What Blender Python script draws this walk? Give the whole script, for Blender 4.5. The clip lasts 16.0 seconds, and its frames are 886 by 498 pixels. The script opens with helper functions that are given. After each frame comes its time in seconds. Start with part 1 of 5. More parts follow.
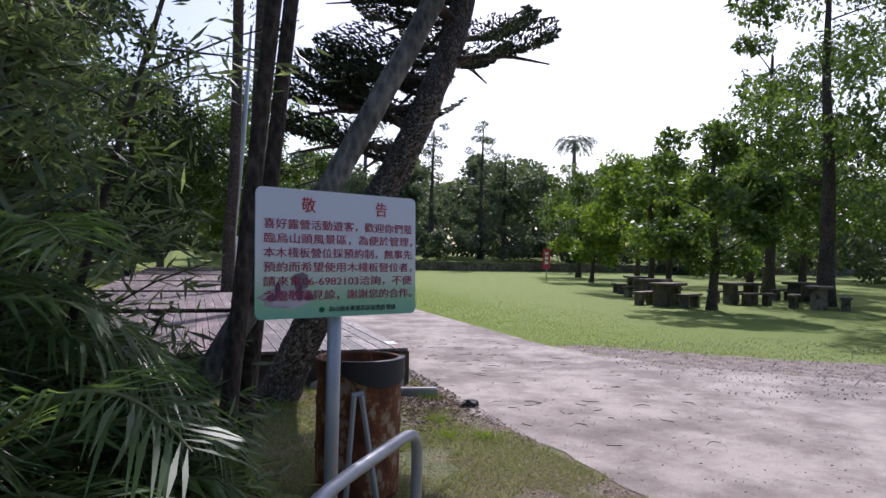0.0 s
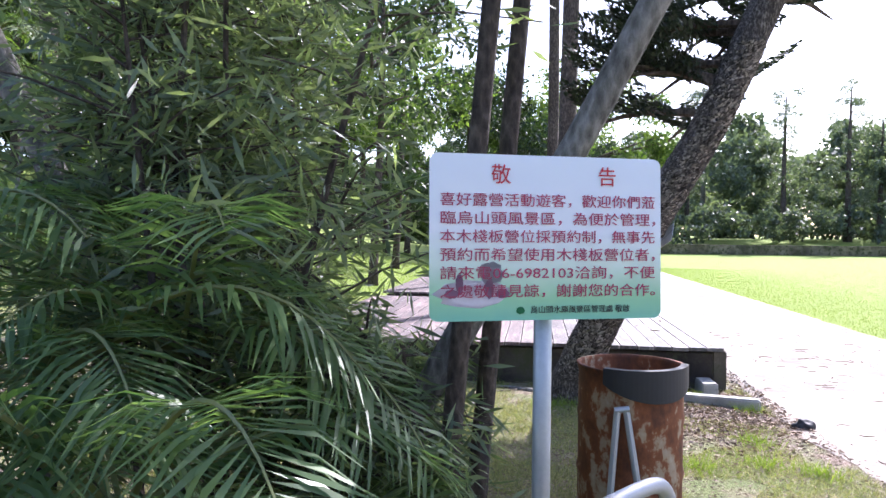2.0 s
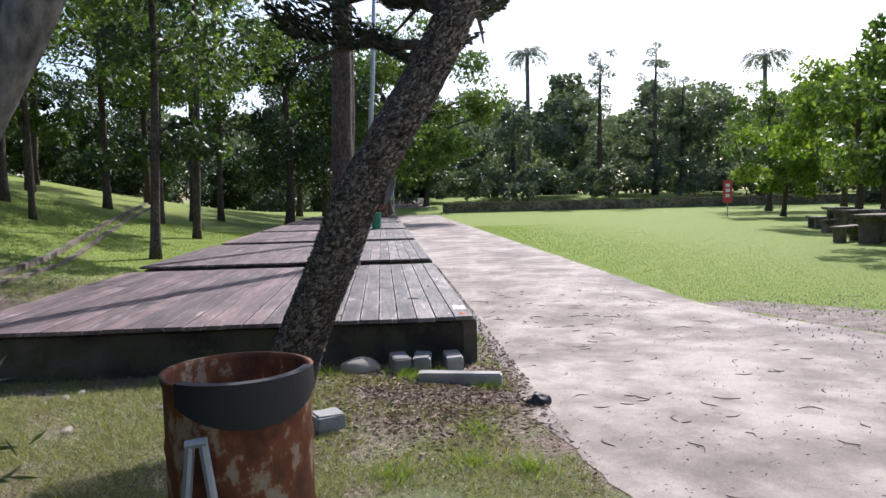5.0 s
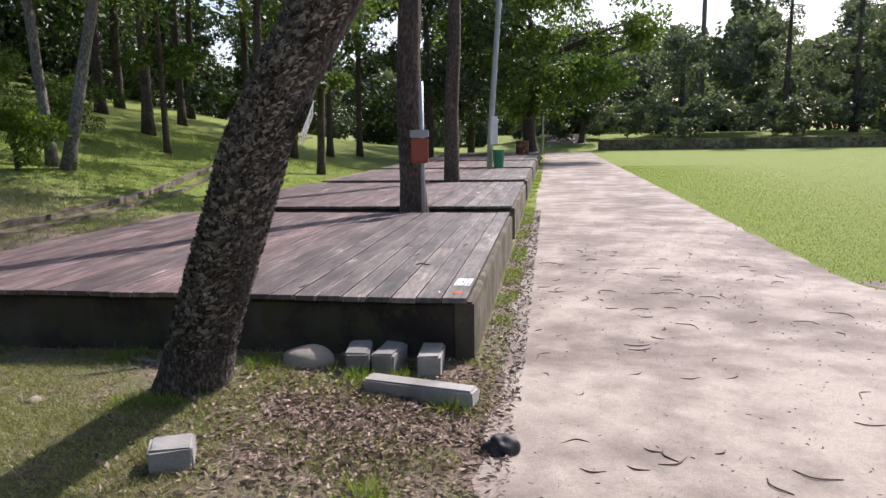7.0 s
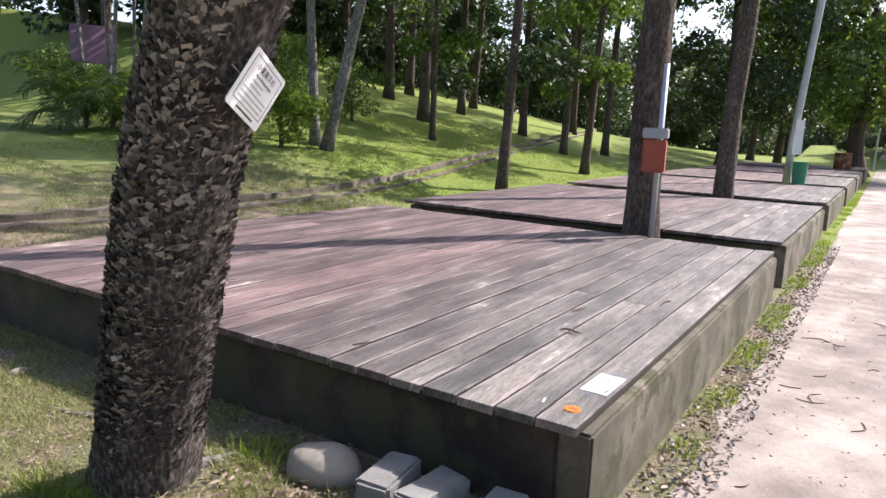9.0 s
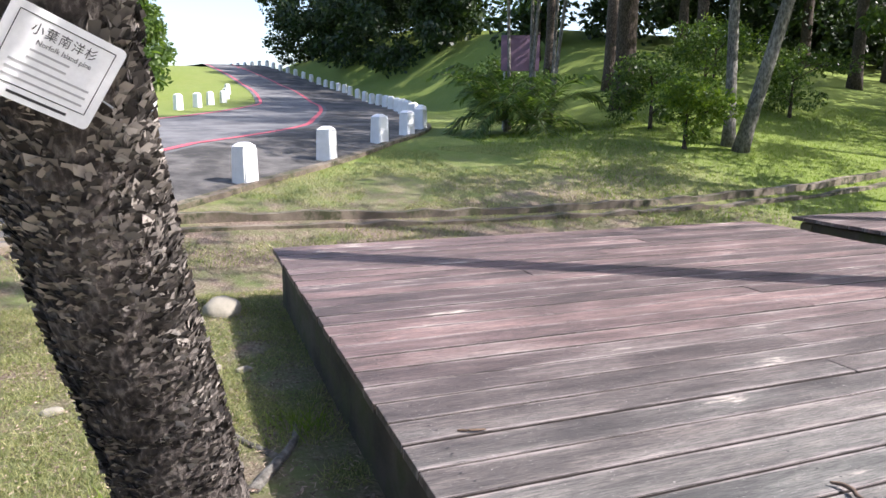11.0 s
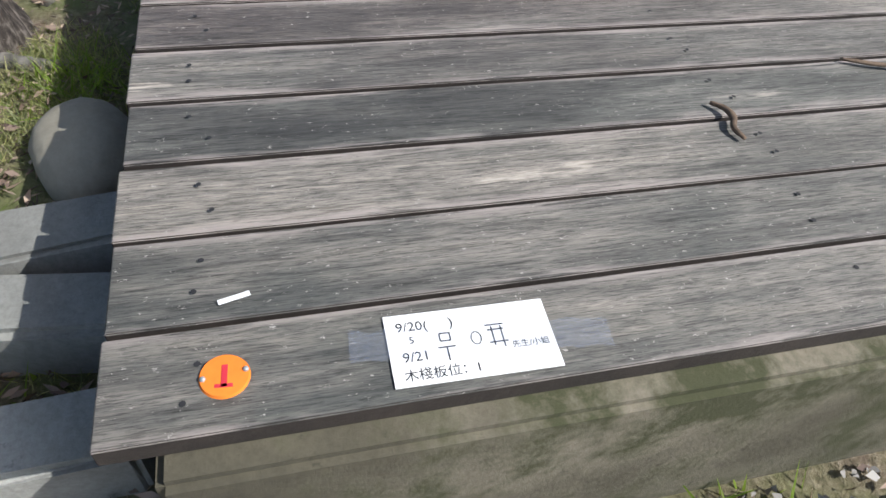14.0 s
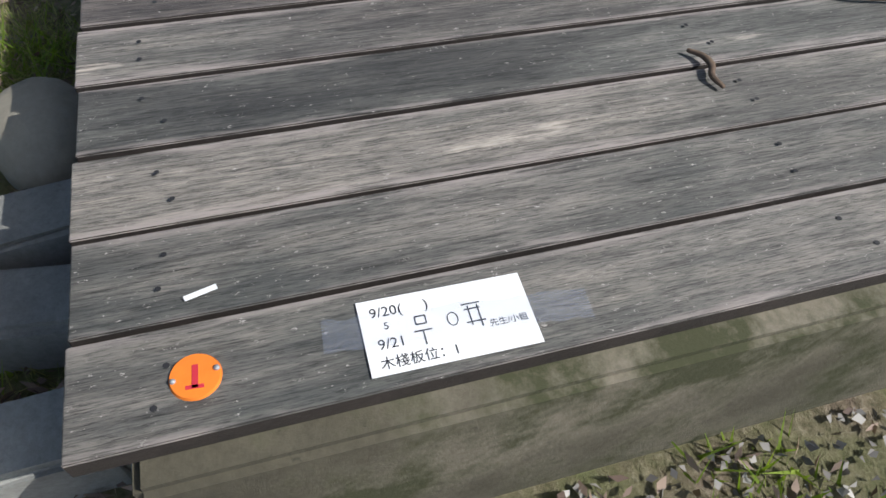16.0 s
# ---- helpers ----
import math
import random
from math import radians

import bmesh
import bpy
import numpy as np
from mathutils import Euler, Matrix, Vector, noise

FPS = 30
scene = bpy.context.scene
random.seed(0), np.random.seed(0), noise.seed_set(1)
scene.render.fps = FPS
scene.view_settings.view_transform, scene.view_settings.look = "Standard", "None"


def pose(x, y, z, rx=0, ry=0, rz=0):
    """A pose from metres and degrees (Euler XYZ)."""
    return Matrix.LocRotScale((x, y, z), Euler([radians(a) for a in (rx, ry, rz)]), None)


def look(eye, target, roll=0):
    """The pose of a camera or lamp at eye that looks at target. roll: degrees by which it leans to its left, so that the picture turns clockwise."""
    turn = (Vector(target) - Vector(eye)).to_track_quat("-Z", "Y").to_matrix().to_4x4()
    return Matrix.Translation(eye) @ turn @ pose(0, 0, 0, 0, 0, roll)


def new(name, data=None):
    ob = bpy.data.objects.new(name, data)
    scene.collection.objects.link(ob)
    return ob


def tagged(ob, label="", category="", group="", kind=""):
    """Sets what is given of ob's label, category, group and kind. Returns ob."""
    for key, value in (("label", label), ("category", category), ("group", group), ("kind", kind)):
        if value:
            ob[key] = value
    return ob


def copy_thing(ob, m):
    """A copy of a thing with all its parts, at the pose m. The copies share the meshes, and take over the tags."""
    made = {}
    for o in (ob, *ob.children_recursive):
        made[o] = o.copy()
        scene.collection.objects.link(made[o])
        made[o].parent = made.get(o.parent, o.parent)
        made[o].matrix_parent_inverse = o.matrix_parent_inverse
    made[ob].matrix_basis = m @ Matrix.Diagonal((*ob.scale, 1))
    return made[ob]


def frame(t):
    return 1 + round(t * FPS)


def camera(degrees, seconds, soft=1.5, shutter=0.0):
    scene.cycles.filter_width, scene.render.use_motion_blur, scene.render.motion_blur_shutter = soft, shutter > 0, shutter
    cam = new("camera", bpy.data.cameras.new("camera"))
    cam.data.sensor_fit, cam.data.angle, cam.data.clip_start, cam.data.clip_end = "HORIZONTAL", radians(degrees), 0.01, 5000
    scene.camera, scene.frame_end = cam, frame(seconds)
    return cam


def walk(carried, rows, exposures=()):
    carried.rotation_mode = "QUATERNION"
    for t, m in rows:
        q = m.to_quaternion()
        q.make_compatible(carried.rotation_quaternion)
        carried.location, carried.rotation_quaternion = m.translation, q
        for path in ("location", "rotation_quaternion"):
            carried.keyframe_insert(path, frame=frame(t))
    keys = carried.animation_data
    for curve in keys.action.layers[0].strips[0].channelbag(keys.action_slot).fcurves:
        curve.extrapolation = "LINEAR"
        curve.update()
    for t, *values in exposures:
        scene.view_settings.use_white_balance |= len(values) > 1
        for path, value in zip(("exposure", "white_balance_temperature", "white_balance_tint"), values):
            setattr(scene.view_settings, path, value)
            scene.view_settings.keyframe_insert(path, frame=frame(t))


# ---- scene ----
PATH = [
    (0, (-2.341, -7.589, 1.544), (-1.662, -5.708, 1.557), 1.3),
    (0.5, (-2.22, -7.427, 1.546), (-1.766, -5.479, 1.537), 3.0),
    (1, (-2.101, -7.187, 1.56), (-1.932, -5.195, 1.5), 1.1),
    (1.5, (-1.908, -7.032, 1.539), (-2.103, -5.042, 1.488), 2.0),
    (2, (-1.833, -6.973, 1.542), (-2.104, -4.992, 1.496), 0.5),
    (2.5, (-1.798, -7.016, 1.537), (-2.104, -5.04, 1.511), -0.1),
    (3, (-1.742, -7.03, 1.539), (-2.075, -5.058, 1.519), -0.4),
    (3.5, (-1.649, -6.873, 1.514), (-1.788, -4.882, 1.392), -2.9),
    (4, (-1.417, -6.574, 1.52), (-1.163, -4.596, 1.368), 0.6),
    (4.2, (-1.318, -6.439, 1.519), (-0.99, -4.469, 1.406), -1.8),
    (6.3, (0.142, -4.813, 1.475), (0.032, -2.832, 1.221), 0.4),
    (6.5, (0.238, -4.625, 1.494), (0.181, -2.64, 1.254), -0.4),
    (7, (0.506, -4.195, 1.471), (0.201, -2.246, 1.14), -1.0),
    (7.5, (0.637, -3.703, 1.435), (0.069, -1.805, 1.161), 2.1),
    (8, (0.752, -3.238, 1.441), (0.056, -1.376, 1.219), 0.3),
    (8.2, (0.769, -3.021, 1.463), (-0.055, -1.217, 1.201), 0.9),
    (10.3, (0.822, -1.001, 1.442), (-0.678, 0.284, 1.128), 1.6),
    (10.5, (0.846, -0.875, 1.46), (-0.858, 0.127, 1.155), 1.6),
    (11, (0.746, -0.574, 1.451), (-1.095, 0.109, 1.073), 0.5),
    (11.5, (0.612, -0.278, 1.442), (-1.18, 0.41, 0.882), 1.8),
    (12, (0.623, -0.022, 1.407), (-1.197, 0.388, 0.685), 3.2),
    (12.5, (0.555, 0.105, 1.353), (-1.193, 0.494, 0.463), 2.4),
    (13, (0.442, 0.179, 1.31), (-1.157, 0.707, 0.23), 3.6),
    (13.2, (0.427, 0.22, 1.287), (-1.109, 0.742, 0.117), 3.5),
    (13.5, (0.403, 0.223, 1.26), (-1.052, 0.652, -0.044), 5.0),
    (14, (0.4, 0.253, 1.214), (-0.859, 0.674, -0.281), 7.4),
    (14.5, (0.372, 0.272, 1.213), (-0.773, 0.713, -0.367), 7.6),
    (15, (0.365, 0.281, 1.229), (-0.788, 0.709, -0.348), 5.8),
    (15.5, (0.354, 0.292, 1.22), (-0.776, 0.732, -0.371), 6.1),
    (16, (0.351, 0.292, 1.221), (-0.778, 0.715, -0.374), 5.6),
]
cam = camera(65.8, 16.0)
EXPOSURE = [(0, 0.05, 6000, 26), (1, 0.55, 5900, 26), (1.5, 1.25, 5900, 24), (2, 1.65, 5900, 24), (3, 1.7, 5900, 24), (3.5, 1.45, 5900, 20), (4.2, 0.7, 5950, 18), (6.3, 0.5, 6450, 22), (7, 0.5, 6550, 22),
            (8.2, 0.8, 6600, 22), (10.3, 1.2, 6450, 17), (12, 1.12, 6350, 14), (13, 1, 6300, 8), (14, 0.45, 6300, 8), (15, 0.25, 6300, 8), (16, 0.12, 6300, 8)]
walk(cam, [(t, look(eye, target, roll)) for t, eye, target, roll in PATH], EXPOSURE)

# ---------- light ----------
SUN_DIR = Vector((0.52, 0.85, 1.0)).normalized()
world = bpy.data.worlds.new("sky")
scene.world = world
world.use_nodes = True
wn = world.node_tree
sky = wn.nodes.new("ShaderNodeTexSky")
sky.sky_type = 'NISHITA'
sky.sun_disc = False
sky.sun_elevation = radians(45)
sky.sun_rotation = math.atan2(SUN_DIR.x, SUN_DIR.y)
sky.air_density, sky.dust_density = 1.0, 2.0
bg = wn.nodes["Background"]
bg.inputs[1].default_value = 0.15
wn.links.new(sky.outputs[0], bg.inputs[0])
sun_data = bpy.data.lights.new("sun", 'SUN')
sun_data.energy, sun_data.angle, sun_data.color = 4.4, radians(0.5), (1.0, 0.965, 0.92)
sun = new("sun", sun_data)
sun.matrix_world = look((20, 34, 40), Vector((20, 34, 40)) - SUN_DIR)


# ---------- materials ----------
def ramp(nt, fac, stops):
    n = nt.nodes.new("ShaderNodeValToRGB")
    el = n.color_ramp.elements
    while len(el) < len(stops):
        el.new(0.5)
    for e, (p, c) in zip(el, stops):
        e.position, e.color = p, (*c, 1)
    nt.links.new(fac, n.inputs[0])
    return n.outputs[0]


def noise_tex(nt, vec, scale, detail=5, rough=0.6):
    n = nt.nodes.new("ShaderNodeTexNoise")
    n.inputs["Scale"].default_value, n.inputs["Detail"].default_value, n.inputs["Roughness"].default_value = scale, detail, rough
    nt.links.new(vec, n.inputs["Vector"])
    return n.outputs["Fac"]


def mapping(nt, vec, scale):
    n = nt.nodes.new("ShaderNodeMapping")
    n.inputs["Scale"].default_value = scale
    nt.links.new(vec, n.inputs["Vector"])
    return n.outputs[0]


def mix(nt, fac, a, b, kind='MIX'):
    n = nt.nodes.new("ShaderNodeMix")
    n.data_type, n.blend_type = 'RGBA', kind
    for v, s in ((fac, n.inputs[0]), (a, n.inputs[6]), (b, n.inputs[7])):
        if isinstance(v, (int, float)):
            s.default_value = v
        elif isinstance(v, tuple):
            s.default_value = (*v, 1)
        else:
            nt.links.new(v, s)
    return n.outputs[2]


def math_node(nt, op, a, b):
    n = nt.nodes.new("ShaderNodeMath")
    n.operation = op
    for v, s in ((a, n.inputs[0]), (b, n.inputs[1])):
        if isinstance(v, (int, float)):
            s.default_value = v
        else:
            nt.links.new(v, s)
    return n.outputs[0]


def base(name, rough=0.7, metal=0.0):
    m = bpy.data.materials.new(name)
    m.use_nodes = True
    nt = m.node_tree
    p = nt.nodes["Principled BSDF"]
    p.inputs["Roughness"].default_value, p.inputs["Metallic"].default_value = rough, metal
    geo = nt.nodes.new("ShaderNodeNewGeometry")
    tex = nt.nodes.new("ShaderNodeTexCoord")
    return m, nt, p, geo, tex


def bump(nt, p, height, strength=0.4, dist=0.01):
    b = nt.nodes.new("ShaderNodeBump")
    b.inputs["Strength"].default_value, b.inputs["Distance"].default_value = strength, dist
    nt.links.new(height, b.inputs["Height"])
    nt.links.new(b.outputs[0], p.inputs["Normal"])


def mottled(name, stops, scale, fine, rough=0.8, metal=0.0, relief=0.4, dist=0.01, stretch=(1, 1, 1)):
    m, nt, p, geo, tex = base(name, rough, metal)
    v = mapping(nt, tex.outputs["Object"], stretch)
    a = noise_tex(nt, v, scale)
    b = noise_tex(nt, v, fine, 8, 0.7)
    f = math_node(nt, 'ADD', math_node(nt, 'MULTIPLY', a, 0.6), math_node(nt, 'MULTIPLY', b, 0.4))
    nt.links.new(ramp(nt, f, stops), p.inputs["Base Color"])
    bump(nt, p, b, relief, dist)
    return m


def plain(name, col, rough=0.5, metal=0.0):
    return mottled(name, [(0.3, tuple(c * 0.82 for c in col)), (0.7, tuple(min(1, c * 1.1) for c in col))], 6, 60, rough, metal, 0.1, 0.002)


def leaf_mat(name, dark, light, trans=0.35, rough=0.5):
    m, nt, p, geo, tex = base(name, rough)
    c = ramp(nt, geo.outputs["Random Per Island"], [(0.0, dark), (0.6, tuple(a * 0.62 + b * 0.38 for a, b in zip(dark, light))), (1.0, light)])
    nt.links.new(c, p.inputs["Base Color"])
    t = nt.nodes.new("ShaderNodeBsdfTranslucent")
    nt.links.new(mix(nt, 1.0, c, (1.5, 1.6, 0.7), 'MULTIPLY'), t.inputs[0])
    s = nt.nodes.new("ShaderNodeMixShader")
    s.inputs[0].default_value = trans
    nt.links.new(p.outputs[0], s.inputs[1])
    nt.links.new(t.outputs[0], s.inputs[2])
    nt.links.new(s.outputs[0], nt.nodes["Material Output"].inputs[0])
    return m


def ground_mat():
    m, nt, p, geo, tex = base("ground_grass", 0.95)
    pos = geo.outputs["Position"]
    sep = nt.nodes.new("ShaderNodeSeparateXYZ")
    nt.links.new(pos, sep.inputs[0])
    big, mid, fine = noise_tex(nt, pos, 0.5), noise_tex(nt, pos, 3.0), noise_tex(nt, pos, 38, 8, 0.75)
    lawn = mix(nt, mid, (0.13, 0.20, 0.022), (0.25, 0.32, 0.05))
    rough_grass = mix(nt, mid, (0.12, 0.165, 0.045), (0.26, 0.27, 0.11))
    dirt = ramp(nt, fine, [(0.3, (0.10, 0.070, 0.052)), (0.5, (0.26, 0.19, 0.145)), (0.7, (0.50, 0.41, 0.33))])
    # lawn in the open field and on the far slope; thin dry turf round the decks
    def band(axis, lo, hi):
        n = nt.nodes.new("ShaderNodeMapRange")
        n.inputs["From Min"].default_value, n.inputs["From Max"].default_value = lo, hi
        nt.links.new(math_node(nt, 'ADD', sep.outputs[axis], math_node(nt, 'MULTIPLY', math_node(nt, 'SUBTRACT', mid, 0.5), 1.2)), n.inputs["Value"])
        return n.outputs[0]
    far_west = band("X", -7.5, -11.0)
    north = band("Y", 4.5, 9.0)
    field = band("X", 2.2, 3.2)
    green = math_node(nt, 'MAXIMUM', field, math_node(nt, 'MAXIMUM', math_node(nt, 'MULTIPLY', far_west, 0.8), math_node(nt, 'MULTIPLY', north, 0.95)))
    bare = ramp(nt, math_node(nt, 'ADD', math_node(nt, 'MULTIPLY', big, 0.5), math_node(nt, 'MULTIPLY', mid, 0.5)), [(0.41, (0, 0, 0)), (0.56, (1, 1, 1))])
    turf = mix(nt, bare, rough_grass, dirt)
    col = mix(nt, green, turf, lawn)
    col = mix(nt, 0.5, col, ramp(nt, fine, [(0.25, (0.35, 0.35, 0.3)), (0.7, (1, 1, 1))]), 'MULTIPLY')
    nt.links.new(col, p.inputs["Base Color"])
    bump(nt, p, fine, 0.9, 0.03)
    return m


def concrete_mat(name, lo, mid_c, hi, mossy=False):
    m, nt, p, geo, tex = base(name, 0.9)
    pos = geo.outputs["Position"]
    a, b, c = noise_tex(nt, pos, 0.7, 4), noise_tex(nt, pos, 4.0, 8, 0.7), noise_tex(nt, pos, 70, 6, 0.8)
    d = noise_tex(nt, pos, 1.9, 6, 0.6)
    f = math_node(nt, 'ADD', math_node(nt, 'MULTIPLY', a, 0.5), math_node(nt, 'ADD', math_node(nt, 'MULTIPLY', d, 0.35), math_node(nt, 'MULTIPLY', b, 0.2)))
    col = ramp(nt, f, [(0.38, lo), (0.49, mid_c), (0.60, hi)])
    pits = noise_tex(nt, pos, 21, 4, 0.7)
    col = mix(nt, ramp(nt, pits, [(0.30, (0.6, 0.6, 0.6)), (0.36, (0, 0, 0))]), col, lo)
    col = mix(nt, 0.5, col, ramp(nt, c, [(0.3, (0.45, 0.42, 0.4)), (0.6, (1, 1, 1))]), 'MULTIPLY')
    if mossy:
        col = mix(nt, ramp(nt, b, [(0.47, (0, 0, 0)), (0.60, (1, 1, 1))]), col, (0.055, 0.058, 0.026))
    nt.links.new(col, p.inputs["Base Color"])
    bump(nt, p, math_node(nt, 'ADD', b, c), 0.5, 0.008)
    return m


def plank_mat():
    m, nt, p, geo, tex = base("weathered_plank", 0.62)
    info = nt.nodes.new("ShaderNodeObjectInfo")
    rnd = info.outputs["Random"]
    pos = geo.outputs["Position"]
    # each board takes its figure from another part of the noise
    shift = nt.nodes.new("ShaderNodeVectorMath")
    shift.operation = 'ADD'
    nt.links.new(pos, shift.inputs[0])
    nt.links.new(math_node(nt, 'MULTIPLY', rnd, 57.0), shift.inputs[1])
    v = shift.outputs[0]
    figure = noise_tex(nt, mapping(nt, v, (26, 2.2, 8)), 1.0, 5, 0.55)
    grain = noise_tex(nt, mapping(nt, v, (150, 7.0, 40)), 1.0, 8, 0.7)
    hair = noise_tex(nt, mapping(nt, v, (420, 26.0, 90)), 1.0, 8, 0.8)
    wear = noise_tex(nt, mapping(nt, v, (5.0, 1.4, 3)), 1.0, 7, 0.62)
    speck = noise_tex(nt, mapping(nt, v, (120, 55, 70)), 1.0, 5, 0.8)
    sep = nt.nodes.new("ShaderNodeSeparateXYZ")
    nt.links.new(pos, sep.inputs[0])
    # grey where foot traffic has taken the stain off near the path, maroon-brown further in
    n = nt.nodes.new("ShaderNodeMapRange")
    n.inputs["From Min"].default_value, n.inputs["From Max"].default_value = -2.0, -0.5
    nt.links.new(math_node(nt, 'ADD', sep.outputs["X"], math_node(nt, 'MULTIPLY', math_node(nt, 'SUBTRACT', wear, 0.5), 2.4)), n.inputs["Value"])
    stain = ramp(nt, wear, [(0.36, (0.080, 0.061, 0.060)), (0.52, (0.140, 0.098, 0.097)), (0.66, (0.200, 0.150, 0.146))])
    grey = ramp(nt, wear, [(0.36, (0.062, 0.066, 0.064)), (0.50, (0.125, 0.122, 0.115)), (0.64, (0.195, 0.185, 0.172))])
    col = mix(nt, n.outputs[0], stain, grey)
    col = mix(nt, 0.9, col, ramp(nt, rnd, [(0.0, (0.66, 0.69, 0.69)), (0.5, (0.95, 0.94, 0.93)), (1.0, (1.42, 1.36, 1.30))]), 'MULTIPLY')
    col = mix(nt, 0.6, col, ramp(nt, figure, [(0.38, (0.60, 0.60, 0.60)), (0.5, (0.95, 0.95, 0.95)), (0.62, (1.25, 1.22, 1.18))]), 'MULTIPLY')
    col = mix(nt, 0.75, col, ramp(nt, grain, [(0.38, (0.36, 0.35, 0.34)), (0.475, (0.92, 0.92, 0.92)), (0.62, (1.28, 1.25, 1.21))]), 'MULTIPLY')
    col = mix(nt, 0.8, col, ramp(nt, hair, [(0.40, (0.15, 0.14, 0.13)), (0.48, (0.95, 0.95, 0.95)), (0.60, (1.5, 1.46, 1.41))]), 'MULTIPLY')
    # paler, fibrous arrises and bare patches
    loc = nt.nodes.new("ShaderNodeSeparateXYZ")
    nt.links.new(tex.outputs["Object"], loc.inputs[0])
    off = math_node(nt, 'ABSOLUTE', math_node(nt, 'SUBTRACT', loc.outputs["X"], 0.0775), 0.0)
    rim = ramp(nt, math_node(nt, 'ADD', math_node(nt, 'MULTIPLY', off, 7.0), math_node(nt, 'MULTIPLY', wear, 0.55)), [(0.70, (0, 0, 0)), (0.82, (1, 1, 1))])
    worn = math_node(nt, 'MULTIPLY', rim, ramp(nt, grain, [(0.40, (0, 0, 0)), (0.52, (0.9, 0.9, 0.9))]))
    col = mix(nt, worn, col, (0.33, 0.285, 0.265))
    bare = math_node(nt, 'MULTIPLY', ramp(nt, wear, [(0.65, (0, 0, 0)), (0.69, (1, 1, 1))]), ramp(nt, grain, [(0.40, (0, 0, 0)), (0.54, (1, 1, 1))]))
    col = mix(nt, bare, col, (0.50, 0.44, 0.38))
    col = mix(nt, ramp(nt, speck, [(0.635, (0, 0, 0)), (0.655, (1, 1, 1))]), col, (0.42, 0.39, 0.36))
    nt.links.new(col, p.inputs["Base Color"])
    bump(nt, p, math_node(nt, 'ADD', math_node(nt, 'ADD', grain, hair), figure), 0.7, 0.003)
    return m


def rust_mat():
    m, nt, p, geo, tex = base("rusty_painted_steel", 0.75, 0.15)
    v = tex.outputs["Object"]
    a = noise_tex(nt, mapping(nt, v, (7, 7, 4)), 1.3, 6, 0.6)
    b = noise_tex(nt, v, 26, 7, 0.7)
    f = math_node(nt, 'ADD', math_node(nt, 'MULTIPLY', a, 0.75), math_node(nt, 'MULTIPLY', b, 0.25))
    col = ramp(nt, f, [(0.30, (0.05, 0.022, 0.012)), (0.44, (0.14, 0.045, 0.016)), (0.535, (0.23, 0.075, 0.024)), (0.57, (0.36, 0.25, 0.15)), (0.70, (0.46, 0.38, 0.28))])
    nt.links.new(col, p.inputs["Base Color"])
    bump(nt, p, f, 0.6, 0.006)
    return m


def bark_mat(name, dark, mid_c, light, scale=9.0):
    m, nt, p, geo, tex = base(name, 0.95)
    v = mapping(nt, tex.outputs["Object"], (1, 1, 0.45))
    vor = nt.nodes.new("ShaderNodeTexVoronoi")
    vor.inputs["Scale"].default_value = scale * 7
    nt.links.new(v, vor.inputs["Vector"])
    n = noise_tex(nt, v, scale * 4, 10, 0.8)
    big = noise_tex(nt, v, scale * 0.6, 4)
    f = math_node(nt, 'ADD', math_node(nt, 'MULTIPLY', vor.outputs["Distance"], 0.22), math_node(nt, 'ADD', math_node(nt, 'MULTIPLY', n, 0.6), math_node(nt, 'MULTIPLY', big, 0.25)))
    nt.links.new(ramp(nt, f, [(0.40, dark), (0.54, mid_c), (0.68, light)]), p.inputs["Base Color"])
    bump(nt, p, f, 1.0, 0.03)
    return m


